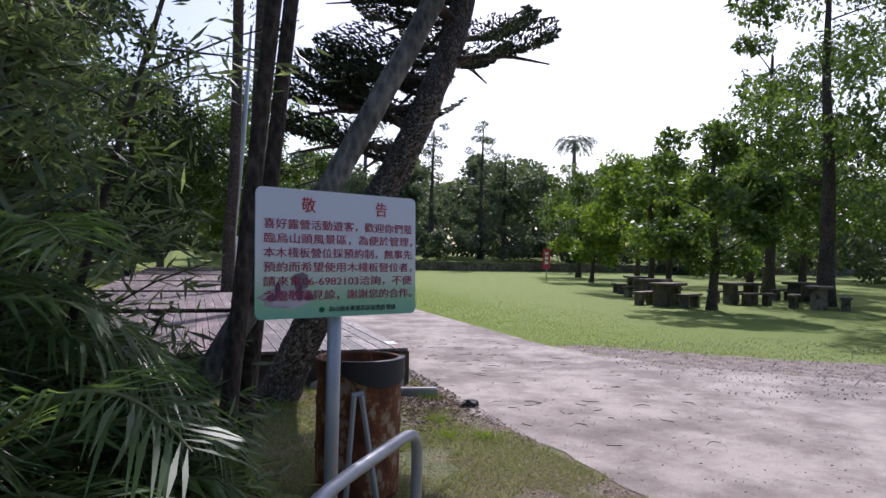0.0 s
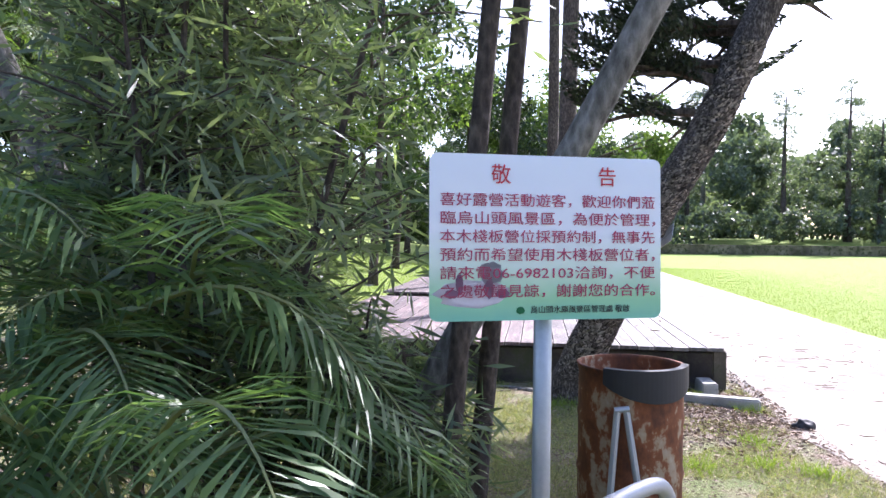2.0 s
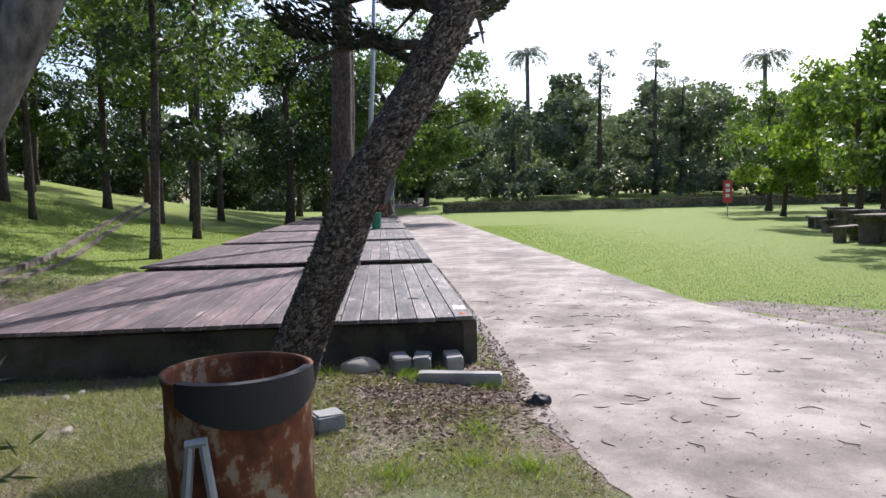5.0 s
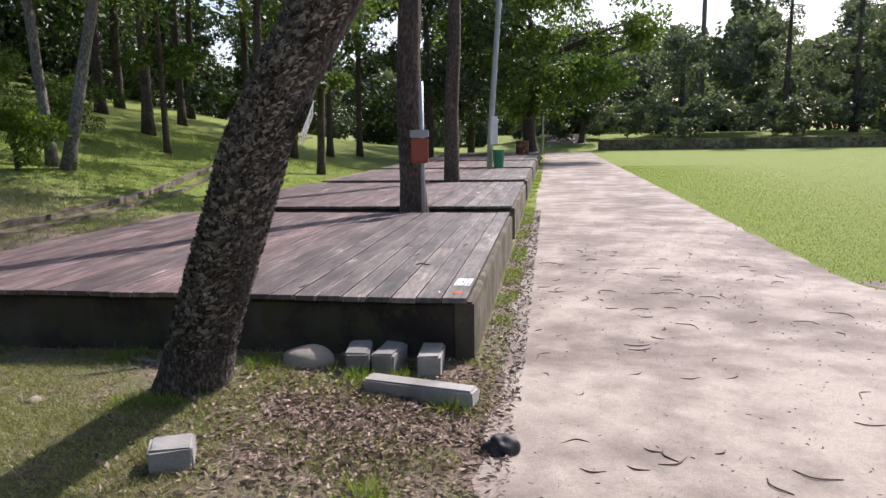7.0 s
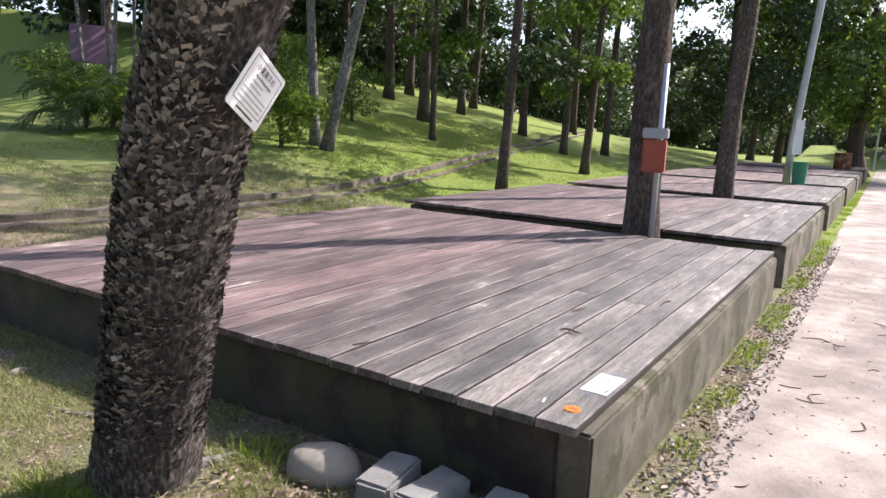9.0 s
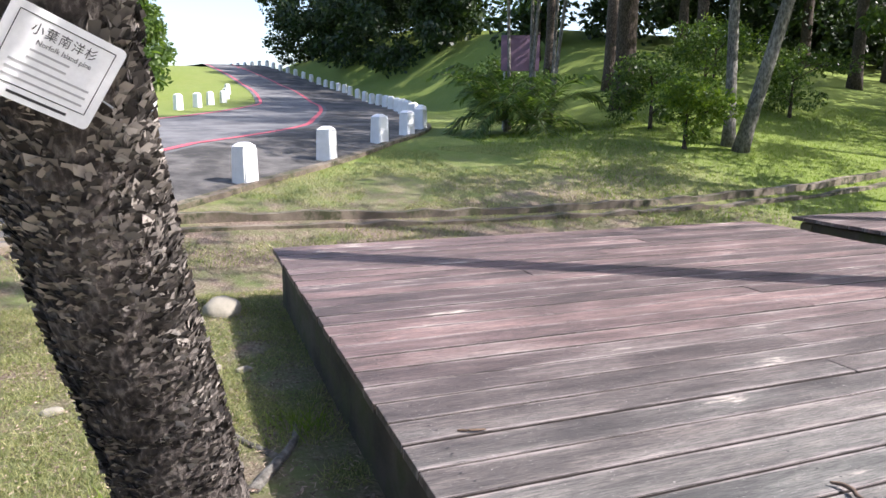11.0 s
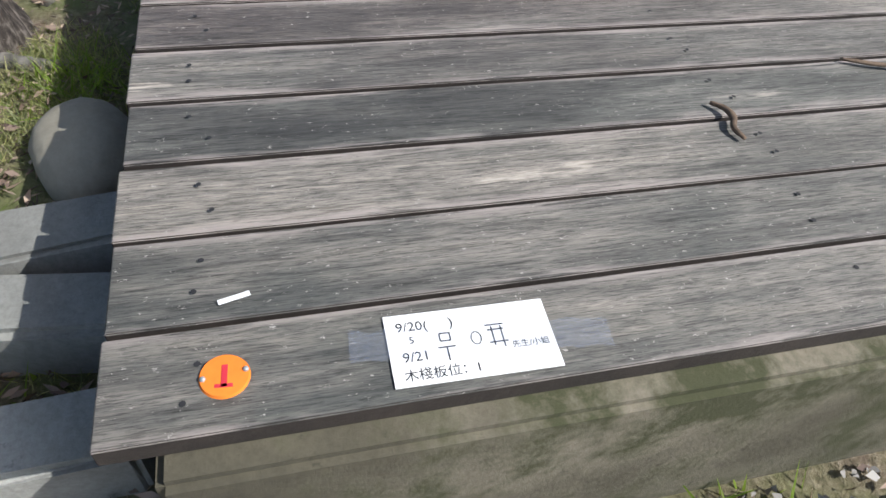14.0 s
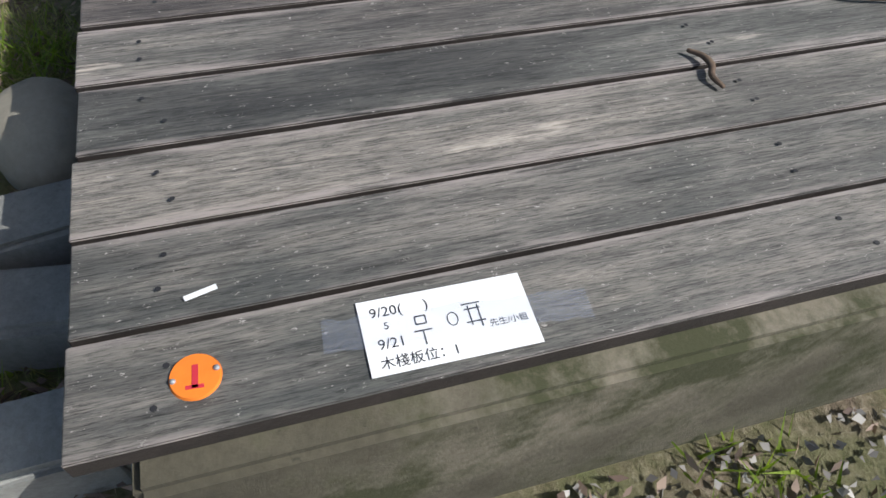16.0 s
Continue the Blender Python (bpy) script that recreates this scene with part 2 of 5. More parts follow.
M = {
    "ground": ground_mat(),
    "path": concrete_mat("path_concrete", (0.135, 0.111, 0.093), (0.245, 0.210, 0.178), (0.43, 0.382, 0.325)),
    "wall": concrete_mat("old_concrete", (0.035, 0.032, 0.022), (0.10, 0.09, 0.062), (0.23, 0.205, 0.155), True),
    # old mossy concrete with the deck front's shade put into its colours
    "shadewall": concrete_mat("shade_darkened_concrete", (0.018, 0.014, 0.011), (0.04, 0.032, 0.025), (0.10, 0.085, 0.068), True),
    "kerb": concrete_mat("dark_concrete", (0.07, 0.06, 0.045), (0.15, 0.12, 0.09), (0.30, 0.25, 0.19), True),
    "block": concrete_mat("block_concrete", (0.16, 0.16, 0.15), (0.27, 0.27, 0.25), (0.40, 0.40, 0.37)),
    "asphalt": concrete_mat("asphalt", (0.07, 0.07, 0.075), (0.12, 0.12, 0.125), (0.19, 0.19, 0.19)),
    "plank": plank_mat(),
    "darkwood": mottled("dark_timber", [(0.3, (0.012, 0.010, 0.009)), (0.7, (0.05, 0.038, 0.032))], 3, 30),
    "rust": rust_mat(),
    "barkA": bark_mat("scaly_pine_bark", (0.012, 0.009, 0.008), (0.07, 0.056, 0.048), (0.28, 0.245, 0.215)),
    "barkB": bark_mat("brown_bark", (0.02, 0.014, 0.01), (0.07, 0.052, 0.04), (0.16, 0.125, 0.10), 5),
    "barkC": bark_mat("grey_bark", (0.05, 0.045, 0.038), (0.16, 0.15, 0.13), (0.32, 0.30, 0.27), 4),
    "galv": plain("galvanised_steel", (0.42, 0.44, 0.46), 0.45, 0.5),
    "whitepaint": plain("white_paint", (0.82, 0.83, 0.84), 0.5),
    "redline": plain("red_road_paint", (0.55, 0.10, 0.13), 0.7),
    "black": plain("black_rubber", (0.02, 0.02, 0.022), 0.6),
    "redbox": plain("faded_red_box", (0.36, 0.085, 0.05), 0.6),
    "stone": mottled("river_stone", [(0.3, (0.20, 0.18, 0.14)), (0.7, (0.36, 0.33, 0.265))], 3, 40, 0.8, 0, 0.3),
    "orange": plain("orange_enamel", (0.85, 0.22, 0.03), 0.25),
    "red": plain("red_ink", (0.55, 0.03, 0.05), 0.5),
    "plum": plain("plum_ink", (0.42, 0.05, 0.12), 0.5),
    "ink": plain("black_ink", (0.03, 0.03, 0.035), 0.6),
    "paper": plain("white_paper", (0.86, 0.86, 0.86), 0.55),
    "banner": plain("red_banner", (0.65, 0.06, 0.08), 0.6),
    "purple": plain("faded_purple_board", (0.22, 0.13, 0.20), 0.6),
    "green": plain("green_plastic", (0.03, 0.22, 0.12), 0.5),
    "twig": mottled("dry_twig", [(0.3, (0.07, 0.045, 0.03)), (0.7, (0.22, 0.15, 0.10))], 20, 80),
    "leafA": leaf_mat("narrow_leaf", (0.075, 0.11, 0.07), (0.26, 0.31, 0.19), 0.52, 0.38),
    "leafB": leaf_mat("palm_leaflet", (0.065, 0.125, 0.05), (0.21, 0.30, 0.125), 0.5, 0.38),
    "leafC": leaf_mat("broad_leaf", (0.045, 0.085, 0.022), (0.15, 0.22, 0.055), 0.45),
    "leafD": leaf_mat("dark_leaf", (0.014, 0.032, 0.012), (0.05, 0.085, 0.025), 0.25),
    "leafE": leaf_mat("bright_leaf", (0.07, 0.13, 0.02), (0.24, 0.32, 0.05), 0.45),
    "needle": leaf_mat("araucaria_needle", (0.008, 0.018, 0.010), (0.03, 0.05, 0.022), 0.15),
    # distant foliage: pale, greyed leaf colours stand in for haze in the air
    "far": leaf_mat("haze_tinted_leaf", (0.065, 0.09, 0.07), (0.15, 0.185, 0.13), 0.4),
    "blade": leaf_mat("grass_blade", (0.13, 0.165, 0.055), (0.44, 0.41, 0.21), 0.35),
    "lawnblade": leaf_mat("lawn_blade", (0.12, 0.19, 0.02), (0.25, 0.33, 0.05), 0.4),
    "dryleaf": leaf_mat("dry_litter", (0.10, 0.065, 0.05), (0.50, 0.39, 0.30), 0.05, 0.8),
    "pebble": leaf_mat("pebble", (0.13, 0.12, 0.11), (0.42, 0.40, 0.37), 0.0, 0.8),
}


# ---------- builders ----------
def link(name, bm, mat, parent=None, label="", smooth=False):
    me = bpy.data.meshes.new(name)
    bm.to_mesh(me)
    bm.free()
    me.materials.append(mat)
    if smooth:
        me.shade_smooth()
    ob = new(name, me)
    if parent:
        ob.parent = parent
    if label:
        ob["label"] = label
    return ob


def part(name, bm, material, parent, label="", smooth=False):
    return link(name, bm, material, parent, label, smooth)


def thing(name, label, category, group="", kind="", at=None):
    ob = new(name)
    if at is not None:
        ob.matrix_world = at
    return tagged(ob, label, category, group, kind)


def box(bm, x0, x1, y0, y1, z0, z1, bev=0.0):
    r = bmesh.ops.create_cube(bm, size=1)
    for v in r["verts"]:
        v.co = Vector(((x0 + x1) / 2 + v.co.x * (x1 - x0), (y0 + y1) / 2 + v.co.y * (y1 - y0), (z0 + z1) / 2 + v.co.z * (z1 - z0)))
    if bev:
        es = list({e for v in r["verts"] for e in v.link_edges})
        bmesh.ops.bevel(bm, geom=es, offset=bev, segments=2, affect='EDGES')
    return bm


def cube(x0, x1, y0, y1, z0, z1, bev=0.0):
    return box(bmesh.new(), x0, x1, y0, y1, z0, z1, bev)


def tube(bm, pts, radii, seg=8, cap=True, wob=0.0, rng=None):
    pts = [Vector(p) for p in pts]
    rings = []
    for i, p in enumerate(pts):
        d = (pts[min(i + 1, len(pts) - 1)] - pts[max(i - 1, 0)]).normalized()
        a = d.cross(Vector((0, 1, 0)) if abs(d.y) < 0.9 else Vector((1, 0, 0))).normalized()
        b = d.cross(a)
        ring = []
        for k in range(seg):
            t = 2 * math.pi * k / seg
            r = radii[i] * (1 + (rng.uniform(-wob, wob) if wob else 0))
            ring.append(bm.verts.new(p + (a * math.cos(t) + b * math.sin(t)) * r))
        rings.append(ring)
    for r0, r1 in zip(rings, rings[1:]):
        for k in range(seg):
            bm.faces.new((r0[k], r0[(k + 1) % seg], r1[(k + 1) % seg], r1[k]))
    if cap:
        bm.faces.new(rings[0][::-1])
        bm.faces.new(rings[-1])
    return bm


def spline(pts, n):
    """Catmull-Rom through pts, n steps a span."""
    p = [Vector(q) for q in pts]
    p = [2 * p[0] - p[1]] + p + [2 * p[-1] - p[-2]]
    out = []
    for i in range(1, len(p) - 2):
        for k in range(n):
            t = k / n
            out.append(0.5 * (2 * p[i] + (p[i + 1] - p[i - 1]) * t + (2 * p[i - 1] - 5 * p[i] + 4 * p[i + 1] - p[i + 2]) * t * t
                              + (3 * p[i] - p[i - 1] - 3 * p[i + 1] + p[i + 2]) * t ** 3))
    return out + [p[-2]]


def quads(name, co, mat, parent=None, nper=4):
    """One mesh out of an array of loose quads (n, 4, 3)."""
    co = np.asarray(co, dtype=np.float32).reshape(-1, 3)
    n = len(co) // nper
    me = bpy.data.meshes.new(name)
    me.vertices.add(n * nper)
    me.vertices.foreach_set("co", co.ravel())
    me.loops.add(n * nper)
    me.loops.foreach_set("vertex_index", np.arange(n * nper, dtype=np.int32))
    me.polygons.add(n)
    me.polygons.foreach_set("loop_start", np.arange(0, n * nper, nper, dtype=np.int32))
    me.update(calc_edges=True)
    me.materials.append(mat)
    ob = new(name, me)
    if parent:
        ob.parent = parent
    return ob


def unit(v):
    return v / np.maximum(np.linalg.norm(v, axis=1, keepdims=True), 1e-6)


def leaves(rg, centres, axis, length, width):
    """Rhombic leaves at centres, along axis (n, 3), with a random roll."""
    n = len(centres)
    axis = unit(axis)
    side = unit(np.cross(axis, rg.normal(size=(n, 3))))
    L = (length * rg.uniform(0.6, 1.3, n))[:, None]
    W = (width * rg.uniform(0.7, 1.2, n))[:, None]
    up = np.cross(side, axis)
    return np.stack([centres - axis * L / 2, centres + side * W / 2 + up * W * 0.2, centres + axis * L / 2, centres - side * W / 2 + up * W * 0.2], 1)


def clump_points(rg, clumps, per):
    """Points in flattened balls (x, y, z, r), denser near the skin."""
    out, axes = [], []
    for x, y, z, r in clumps:
        d = unit(rg.normal(size=(per, 3)))
        k = rg.uniform(0.25, 1.0, (per, 1)) ** 0.5
        lump = 1 + 0.25 * np.sin(d[:, :1] * 5 + x) * np.cos(d[:, 1:2] * 4 + y)
        out.append(np.array((x, y, z)) + d * k * r * lump * np.array((1, 1, 0.7)))
        axes.append(d + rg.normal(size=(per, 3)) * 0.9 + np.array((0, 0, -0.35)))
    return np.concatenate(out), np.concatenate(axes)


def height(x, y):
    """The lie of the land: level by the path, rising to the west and north-west."""
    d = max(0.0, -x - 5.0)
    road = np.interp(-x, (5, 7.3, 9, 12.4, 20, 36, 52, 70, 90, 400), (0, 0.2, 0.5, 0.92, 1.3, 2.1, 3.6, 6.2, 6.8, 7.5))
    hill = np.interp(-x, (5, 7.3, 11, 16, 32, 60, 400), (0, 0.25, 1.0, 2.3, 6.0, 9.0, 12.0))
    edge = np.interp(-x, (5, 9, 12.6, 16.5, 20, 28, 36, 52, 70), (0.5, 0.6, 3.4, 6.2, 7.4, 9.0, 10.2, 10.6, 8.4))
    w = min(1.0, max(0.0, (y - edge - 0.6) / 8.0))
    w = w * w * (3 - 2 * w)
    z = float(road + (hill - road) * w) * min(1.0, d * 2)
    fade = min(1.0, max(0.0, (70 - y) / 40))
    z *= fade
    if y > 47 and x > -5:
        z += min(1.2, (y - 47) * 0.12) if y > 48 else 0.0
    z += 0.05 * math.exp(-((x + 1.2) ** 2 + (y + 0.6) ** 2) / 1.0)
    return z


def on(x, y, dz=0.0):
    return Vector((x, y, height(x, y) + dz))


def drape(name, outline_pts, lift, mat, step=0.0, jitter=0.0, seed=1):
    """A thin sheet inside an outline, following the ground."""
    rng = random.Random(seed)
    pts = []
    for i, a in enumerate(outline_pts):
        b = outline_pts[(i + 1) % len(outline_pts)]
        n = max(1, int(math.dist(a, b) / step)) if step else 1
        for k in range(n):
            t = k / n
            pts.append((a[0] + (b[0] - a[0]) * t + rng.uniform(-jitter, jitter), a[1] + (b[1] - a[1]) * t + rng.uniform(-jitter, jitter)))
    bm = bmesh.new()
    vs = [bm.verts.new((x, y, height(x, y) + lift)) for x, y in pts]
    es = [bm.edges.new((vs[i], vs[(i + 1) % len(vs)])) for i in range(len(vs))]
    bmesh.ops.triangle_fill(bm, edges=es, use_beauty=True)
    for f in bm.faces:
        if f.normal.z < 0:
            f.normal_flip()
    return link(name, bm, mat)


def strip(name, left, right, lift, mat, n=8):
    """A ribbon between two lines of equal count, following the ground."""
    L, R = spline([(x, y, 0) for x, y in left], n), spline([(x, y, 0) for x, y in right], n)
    bm = bmesh.new()
    rows = []
    for a, b in zip(L, R):
        rows.append([bm.verts.new((lambda p: (p.x, p.y, height(p.x, p.y) + lift))(a.lerp(b, k / 6))) for k in range(7)])
    for r0, r1 in zip(rows, rows[1:]):
        for k in range(6):
            f = bm.faces.new((r0[k], r0[k + 1], r1[k + 1], r1[k]))
    bmesh.ops.recalc_face_normals(bm, faces=bm.faces)
    if sum(f.normal.z for f in bm.faces) < 0:
        bmesh.ops.reverse_faces(bm, faces=bm.faces)
    return link(name, bm, mat)


# ---------- ground, path, road ----------
def axis_steps(fine0, fine1, step, far):
    a = list(np.arange(fine0, fine1, step))
    s, x = step, fine1
    up = []
    while x < far:
        up.append(x)
        s *= 1.22
        x += s
    s, x = step, fine0 - step
    down = []
    while x > -far:
        down.append(x)
        s *= 1.22
        x -= s
    return down[::-1] + a + up


def make_ground():
    xs, ys = axis_steps(-24, 8, 0.5, 1500), axis_steps(-8, 24, 0.5, 1500)
    bm = bmesh.new()
    grid = [[bm.verts.new((x, y, height(x, y))) for x in xs] for y in ys]
    for j in range(len(ys) - 1):
        for i in range(len(xs) - 1):
            bm.faces.new((grid[j][i], grid[j][i + 1], grid[j + 1][i + 1], grid[j + 1][i]))
    return tagged(link("ground", bm, M["ground"], smooth=True), "grassy park ground, bare and dry around the wooden decks", "ground", kind="structure")


make_ground()
tagged(drape("pavement", [(0.22, 62), (0.22, -1.5), (0.36, -2.4), (0.42, -3.2), (0.40, -4.2), (0.7, -9), (14, -9), (14, -4.5), (6.5, -1.6), (4.3, 0.4), (3.7, 1.7), (3.35, 2.9), (3.35, 62)],
             0.005, M["path"], 0.16, 0.035, 3), "pale stained concrete path along the lawn", "path", kind="structure")
tagged(drape("gravel_margin", [(3.4, 2.75), (3.75, 1.7), (4.35, 0.4), (6.5, -1.6), (14, -4.5), (16, -2.5), (9, -0.7), (6.4, 0.6), (4.9, 2.1), (3.9, 2.9)],
             0.003, mottled("gravelly_earth", [(0.35, (0.10, 0.08, 0.065)), (0.5, (0.22, 0.18, 0.15)), (0.65, (0.38, 0.33, 0.29))], 5, 60, 0.95, 0, 0.8, 0.02), 0.2, 0.06, 5),
       "brown gravelly earth between path and lawn", "gravel", kind="structure")

R_EDGE = [(-5.2, -4.2), (-9.05, 0.25), (-12.35, 3.05), (-16.5, 5.3), (-20.3, 6.3), (-28, 7.9), (-36, 8.9), (-52, 9.4), (-70, 7.1), (-84, 4.0)]
L_EDGE = [(-4.5, -13), (-9.5, -9.5), (-14, -6.0), (-18, -3.2), (-21, -1.2), (-28, 1.2), (-36, 2.8), (-52, 3.2), (-70, 1.2), (-84, -2.0)]
tagged(strip("road", L_EDGE, R_EDGE, 0.03, M["asphalt"]), "grey asphalt road climbing a hill", "road", kind="structure")


def offset_line(edge, other, a, b):
    mk = lambda k: [(p[0] + (q[0] - p[0]) * k / math.dist(p, q), p[1] + (q[1] - p[1]) * k / math.dist(p, q)) for p, q in zip(edge, other)]
    return mk(a), mk(b)


tagged(strip("road_line", *offset_line(R_EDGE, L_EDGE, 3.15, 3.3), 0.042, M["redline"]), "red painted line along the road edge", "road marking", kind="structure")
tagged(strip("road_line", *offset_line(L_EDGE, R_EDGE, 0.2, 0.34), 0.042, M["redline"]), "red painted line along the road edge", "road marking", kind="structure")

M["shoulder"] = concrete_mat("broken_asphalt", (0.022, 0.021, 0.020), (0.055, 0.052, 0.048), (0.15, 0.14, 0.13))
tagged(strip("road_shoulder", *offset_line(R_EDGE, L_EDGE, 0.0, 3.0), 0.036, M["shoulder"]), "dark broken asphalt shoulder littered with gravel", "road shoulder", kind="structure")

# road kerb and the old drain wall across the turf
bm = bmesh.new()
ks = spline([(x, y, 0) for x, y in R_EDGE[:7]], 10)
for a, b in zip(ks, ks[1:]):
    d = (b - a).normalized()
    s = Vector((-d.y, d.x, 0)) * -0.14
    vs = [bm.verts.new((q.x, q.y, height(q.x, q.y) + z)) for q, z in ((a, 0.07), (b, 0.07), (b + s, 0.07), (a + s, 0.07), (a + s, -0.25), (b + s, -0.25), (a, -0.2), (b, -0.2))]
    bm.faces.new((vs[0], vs[1], vs[2], vs[3]))
    bm.faces.new((vs[3], vs[2], vs[5], vs[4]))
    bm.faces.new((vs[1], vs[0], vs[6], vs[7]))
tagged(link("kerb", bm, M["kerb"]), "dark weathered concrete road kerb", "kerb", kind="structure")

DRAIN = [(-7.0, -3.5), (-7.2, -0.5), (-7.0, 2.5), (-7.0, 5.5), (-7.4, 9.0), (-8.6, 14.0), (-10.5, 22.0), (-13, 34)]
rng = random.Random(4)
for off, hgt in ((0.0, 0.05), (-0.36, 0.09)):
    bm = bmesh.new()
    ks = spline([(x + off, y, 0) for x, y in DRAIN], 10)
    prev = None
    for q in ks:
        z = height(q.x, q.y)
        t = z + hgt + rng.uniform(-0.025, 0.02)
        row = [bm.verts.new((q.x + dx + rng.uniform(-0.01, 0.01), q.y, zz)) for dx, zz in ((0.07, z - 0.2), (0.07, t), (-0.07, t), (-0.07, z - 0.2))]
        if prev:
            for k in range(3):
                bm.faces.new((prev[k], row[k], row[k + 1], prev[k + 1]))
        prev = row
    tagged(link("drain_kerb", bm, M["kerb"]), "low crumbling concrete edge of an old drain", "kerb", kind="structure")


# ---------- decks ----------
PITCH, DECK_H = 0.165, 0.44
rng = random.Random(11)


def plank_mesh(w, l, name):
    bm = cube(0, w, 0, l, -0.035, 0, 0.002)
    me = bpy.data.meshes.new(name)
    bm.to_mesh(me)
    bm.free()
    me.materials.append(M["plank"])
    me.materials.append(M["darkwood"])
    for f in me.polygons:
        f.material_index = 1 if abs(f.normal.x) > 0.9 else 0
    return me


def make_deck(label):
    deck = thing("wooden_deck", label, "deck", "row of camping decks")
    part("foundation_wall", cube(-0.10, 0.035, 0.06, 4.72, -0.1, 0.402, 0.012), M["wall"], deck, "mossy stained concrete side wall")
    part("foundation_wall", cube(-4.56, -4.40, 0.06, 4.72, -0.1, 0.385, 0.012), M["wall"], deck)
    # front and back walls use the concrete with shade in its colour
    part("foundation_wall", cube(-4.40, -0.10, 0.058, 0.21, -0.1, 0.385, 0.008), M["shadewall"], deck, "mossy concrete front wall, coloured dark for its shade")
    part("foundation_wall", cube(-4.40, -0.16, 4.57, 4.71, -0.1, 0.385, 0.008), M["shadewall"], deck)
    for y in (0.3, 1.1, 1.9, 2.7, 3.5, 4.3):
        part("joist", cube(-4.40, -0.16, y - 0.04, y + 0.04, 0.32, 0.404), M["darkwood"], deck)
    meshes = {}
    n = 28
    for i in range(n):
        x = -PITCH * (i + 1) + 0.003
        w = PITCH - 0.010
        cut = (0, 0, 1.95, 0, 2.0, 3.3, 0, 1.95, 3.9, 2.05, 0, 1.98, 2.65, 0, 2.6, 0, 3.1, 2.7, 0, 1.5, 3.4, 0, 2.4, 0, 3.0, 0, 1.9, 0)[i]
        e0, e1 = rng.uniform(-0.005, 0.004), 4.79 + rng.uniform(-0.02, 0.02)
        for a, b in (((e0, cut - 0.002), (cut + 0.002, e1)) if cut else ((e0, e1),)):
            key = round(b - a, 1)
            if key not in meshes:
                meshes[key] = plank_mesh(w, key, "plank")
            ob = new("plank", meshes[key])
            ob.parent = deck
            ob.matrix_basis = pose(x, a, DECK_H + rng.uniform(-0.002, 0.003), 0, rng.uniform(-0.3, 0.3), rng.uniform(-0.05, 0.05)) @ Matrix.Diagonal((1, (b - a) / key, 1, 1))
    return deck


deck = make_deck("weathered maroon-brown wooden camping deck on concrete walls")
for y, dz in ((5.28, 0.03), (10.85, 0.03), (16.4, 0.03), (22.0, 0.03), (27.6, 0.03)):
    copy_thing(deck, pose(0, y, dz))


# ---------- trees ----------
def trunk_mesh(pts, r0, r1, seg=14, steps=8, wob=0.05, seed=1, flare=1.35):
    rng = random.Random(seed)
    ps = spline(pts, steps)
    n = len(ps)
    radii = [(r0 + (r1 - r0) * i / (n - 1)) * (1 + (flare - 1) * max(0, 1 - i / (0.12 * n)) ** 2) for i in range(n)]
    return tube(bmesh.new(), ps, radii, seg, True, wob, rng), ps


def bark_scales(rg, ps, r0, r1, count, zmax, mat, parent):
    """Loose flakes that stand off the trunk."""
    P = np.array([tuple(p) for p in ps])
    idx = rg.uniform(0, len(P) - 1.001, count)
    idx = idx[np.interp(idx, range(len(P)), P[:, 2]) < zmax]
    c = np.stack([np.interp(idx, range(len(P)), P[:, k]) for k in range(3)], 1)
    rad = r0 + (r1 - r0) * idx / (len(P) - 1)
    ang = rg.uniform(0, 2 * math.pi, len(idx))
    out = np.stack([np.cos(ang), np.sin(ang), np.zeros(len(idx))], 1)
    side = np.stack([-np.sin(ang), np.cos(ang), np.zeros(len(idx))], 1)
    c = c + out * (rad * 1.0)[:, None]
    w = rg.uniform(0.005, 0.018, (len(idx), 1))
    h = rg.uniform(0.008, 0.028, (len(idx), 1))
    lift = rg.uniform(0.004, 0.026, (len(idx), 1))
    z = np.array((0.41, -0.16, 0.90))
    roll = rg.normal(0, 0.6, (len(idx), 1))
    z0, s0 = np.repeat(z[None], len(idx), 0), side
    side, z = s0 * np.cos(roll) + z0 * np.sin(roll), z0 * np.cos(roll) - s0 * np.sin(roll)
    co = np.stack([c - side * w - z * h * 0.4, c + side * w * 0.9 - z * h, c + side * w + z * h + out * lift, c - side * w * 0.7 + z * h * 0.8 + out * lift], 1)
    return tagged(quads("bark_flake", co, mat, parent), kind="stuff")


def tree(name, label, pts, r0, r1, bark, clumps, per, leaf, mat, seed, limbs=6, group="", category="tree"):
    rg = np.random.default_rng(seed)
    t = thing(name, label, category, group)
    bm, ps = trunk_mesh(pts, r0, r1, 10, 5, 0.06, seed)
    rng = random.Random(seed)
    for c in rng.sample(clumps, min(limbs, len(clumps))):
        end = Vector(c[:3])
        start = min(ps, key=lambda p: abs(p.z - (end.z - 0.35 * (Vector((end.x, end.y, 0)) - Vector((p.x, p.y, 0))).length)))
        mid = start.lerp(end, 0.5) + Vector((rng.uniform(-.2, .2), rng.uniform(-.2, .2), 0.15))
        k = max(0.02, r1 * 0.55)
        tube(bm, spline([start, mid, end], 3), [k * (1 - i * 0.11) for i in range(7)], 6)
    part("trunk", bm, bark, t, smooth=True)
    if clumps:
        p, a = clump_points(rg, clumps, per)
        ob = quads("crown", leaves(rg, p, a, leaf[0], leaf[1]), mat, t)
    return t


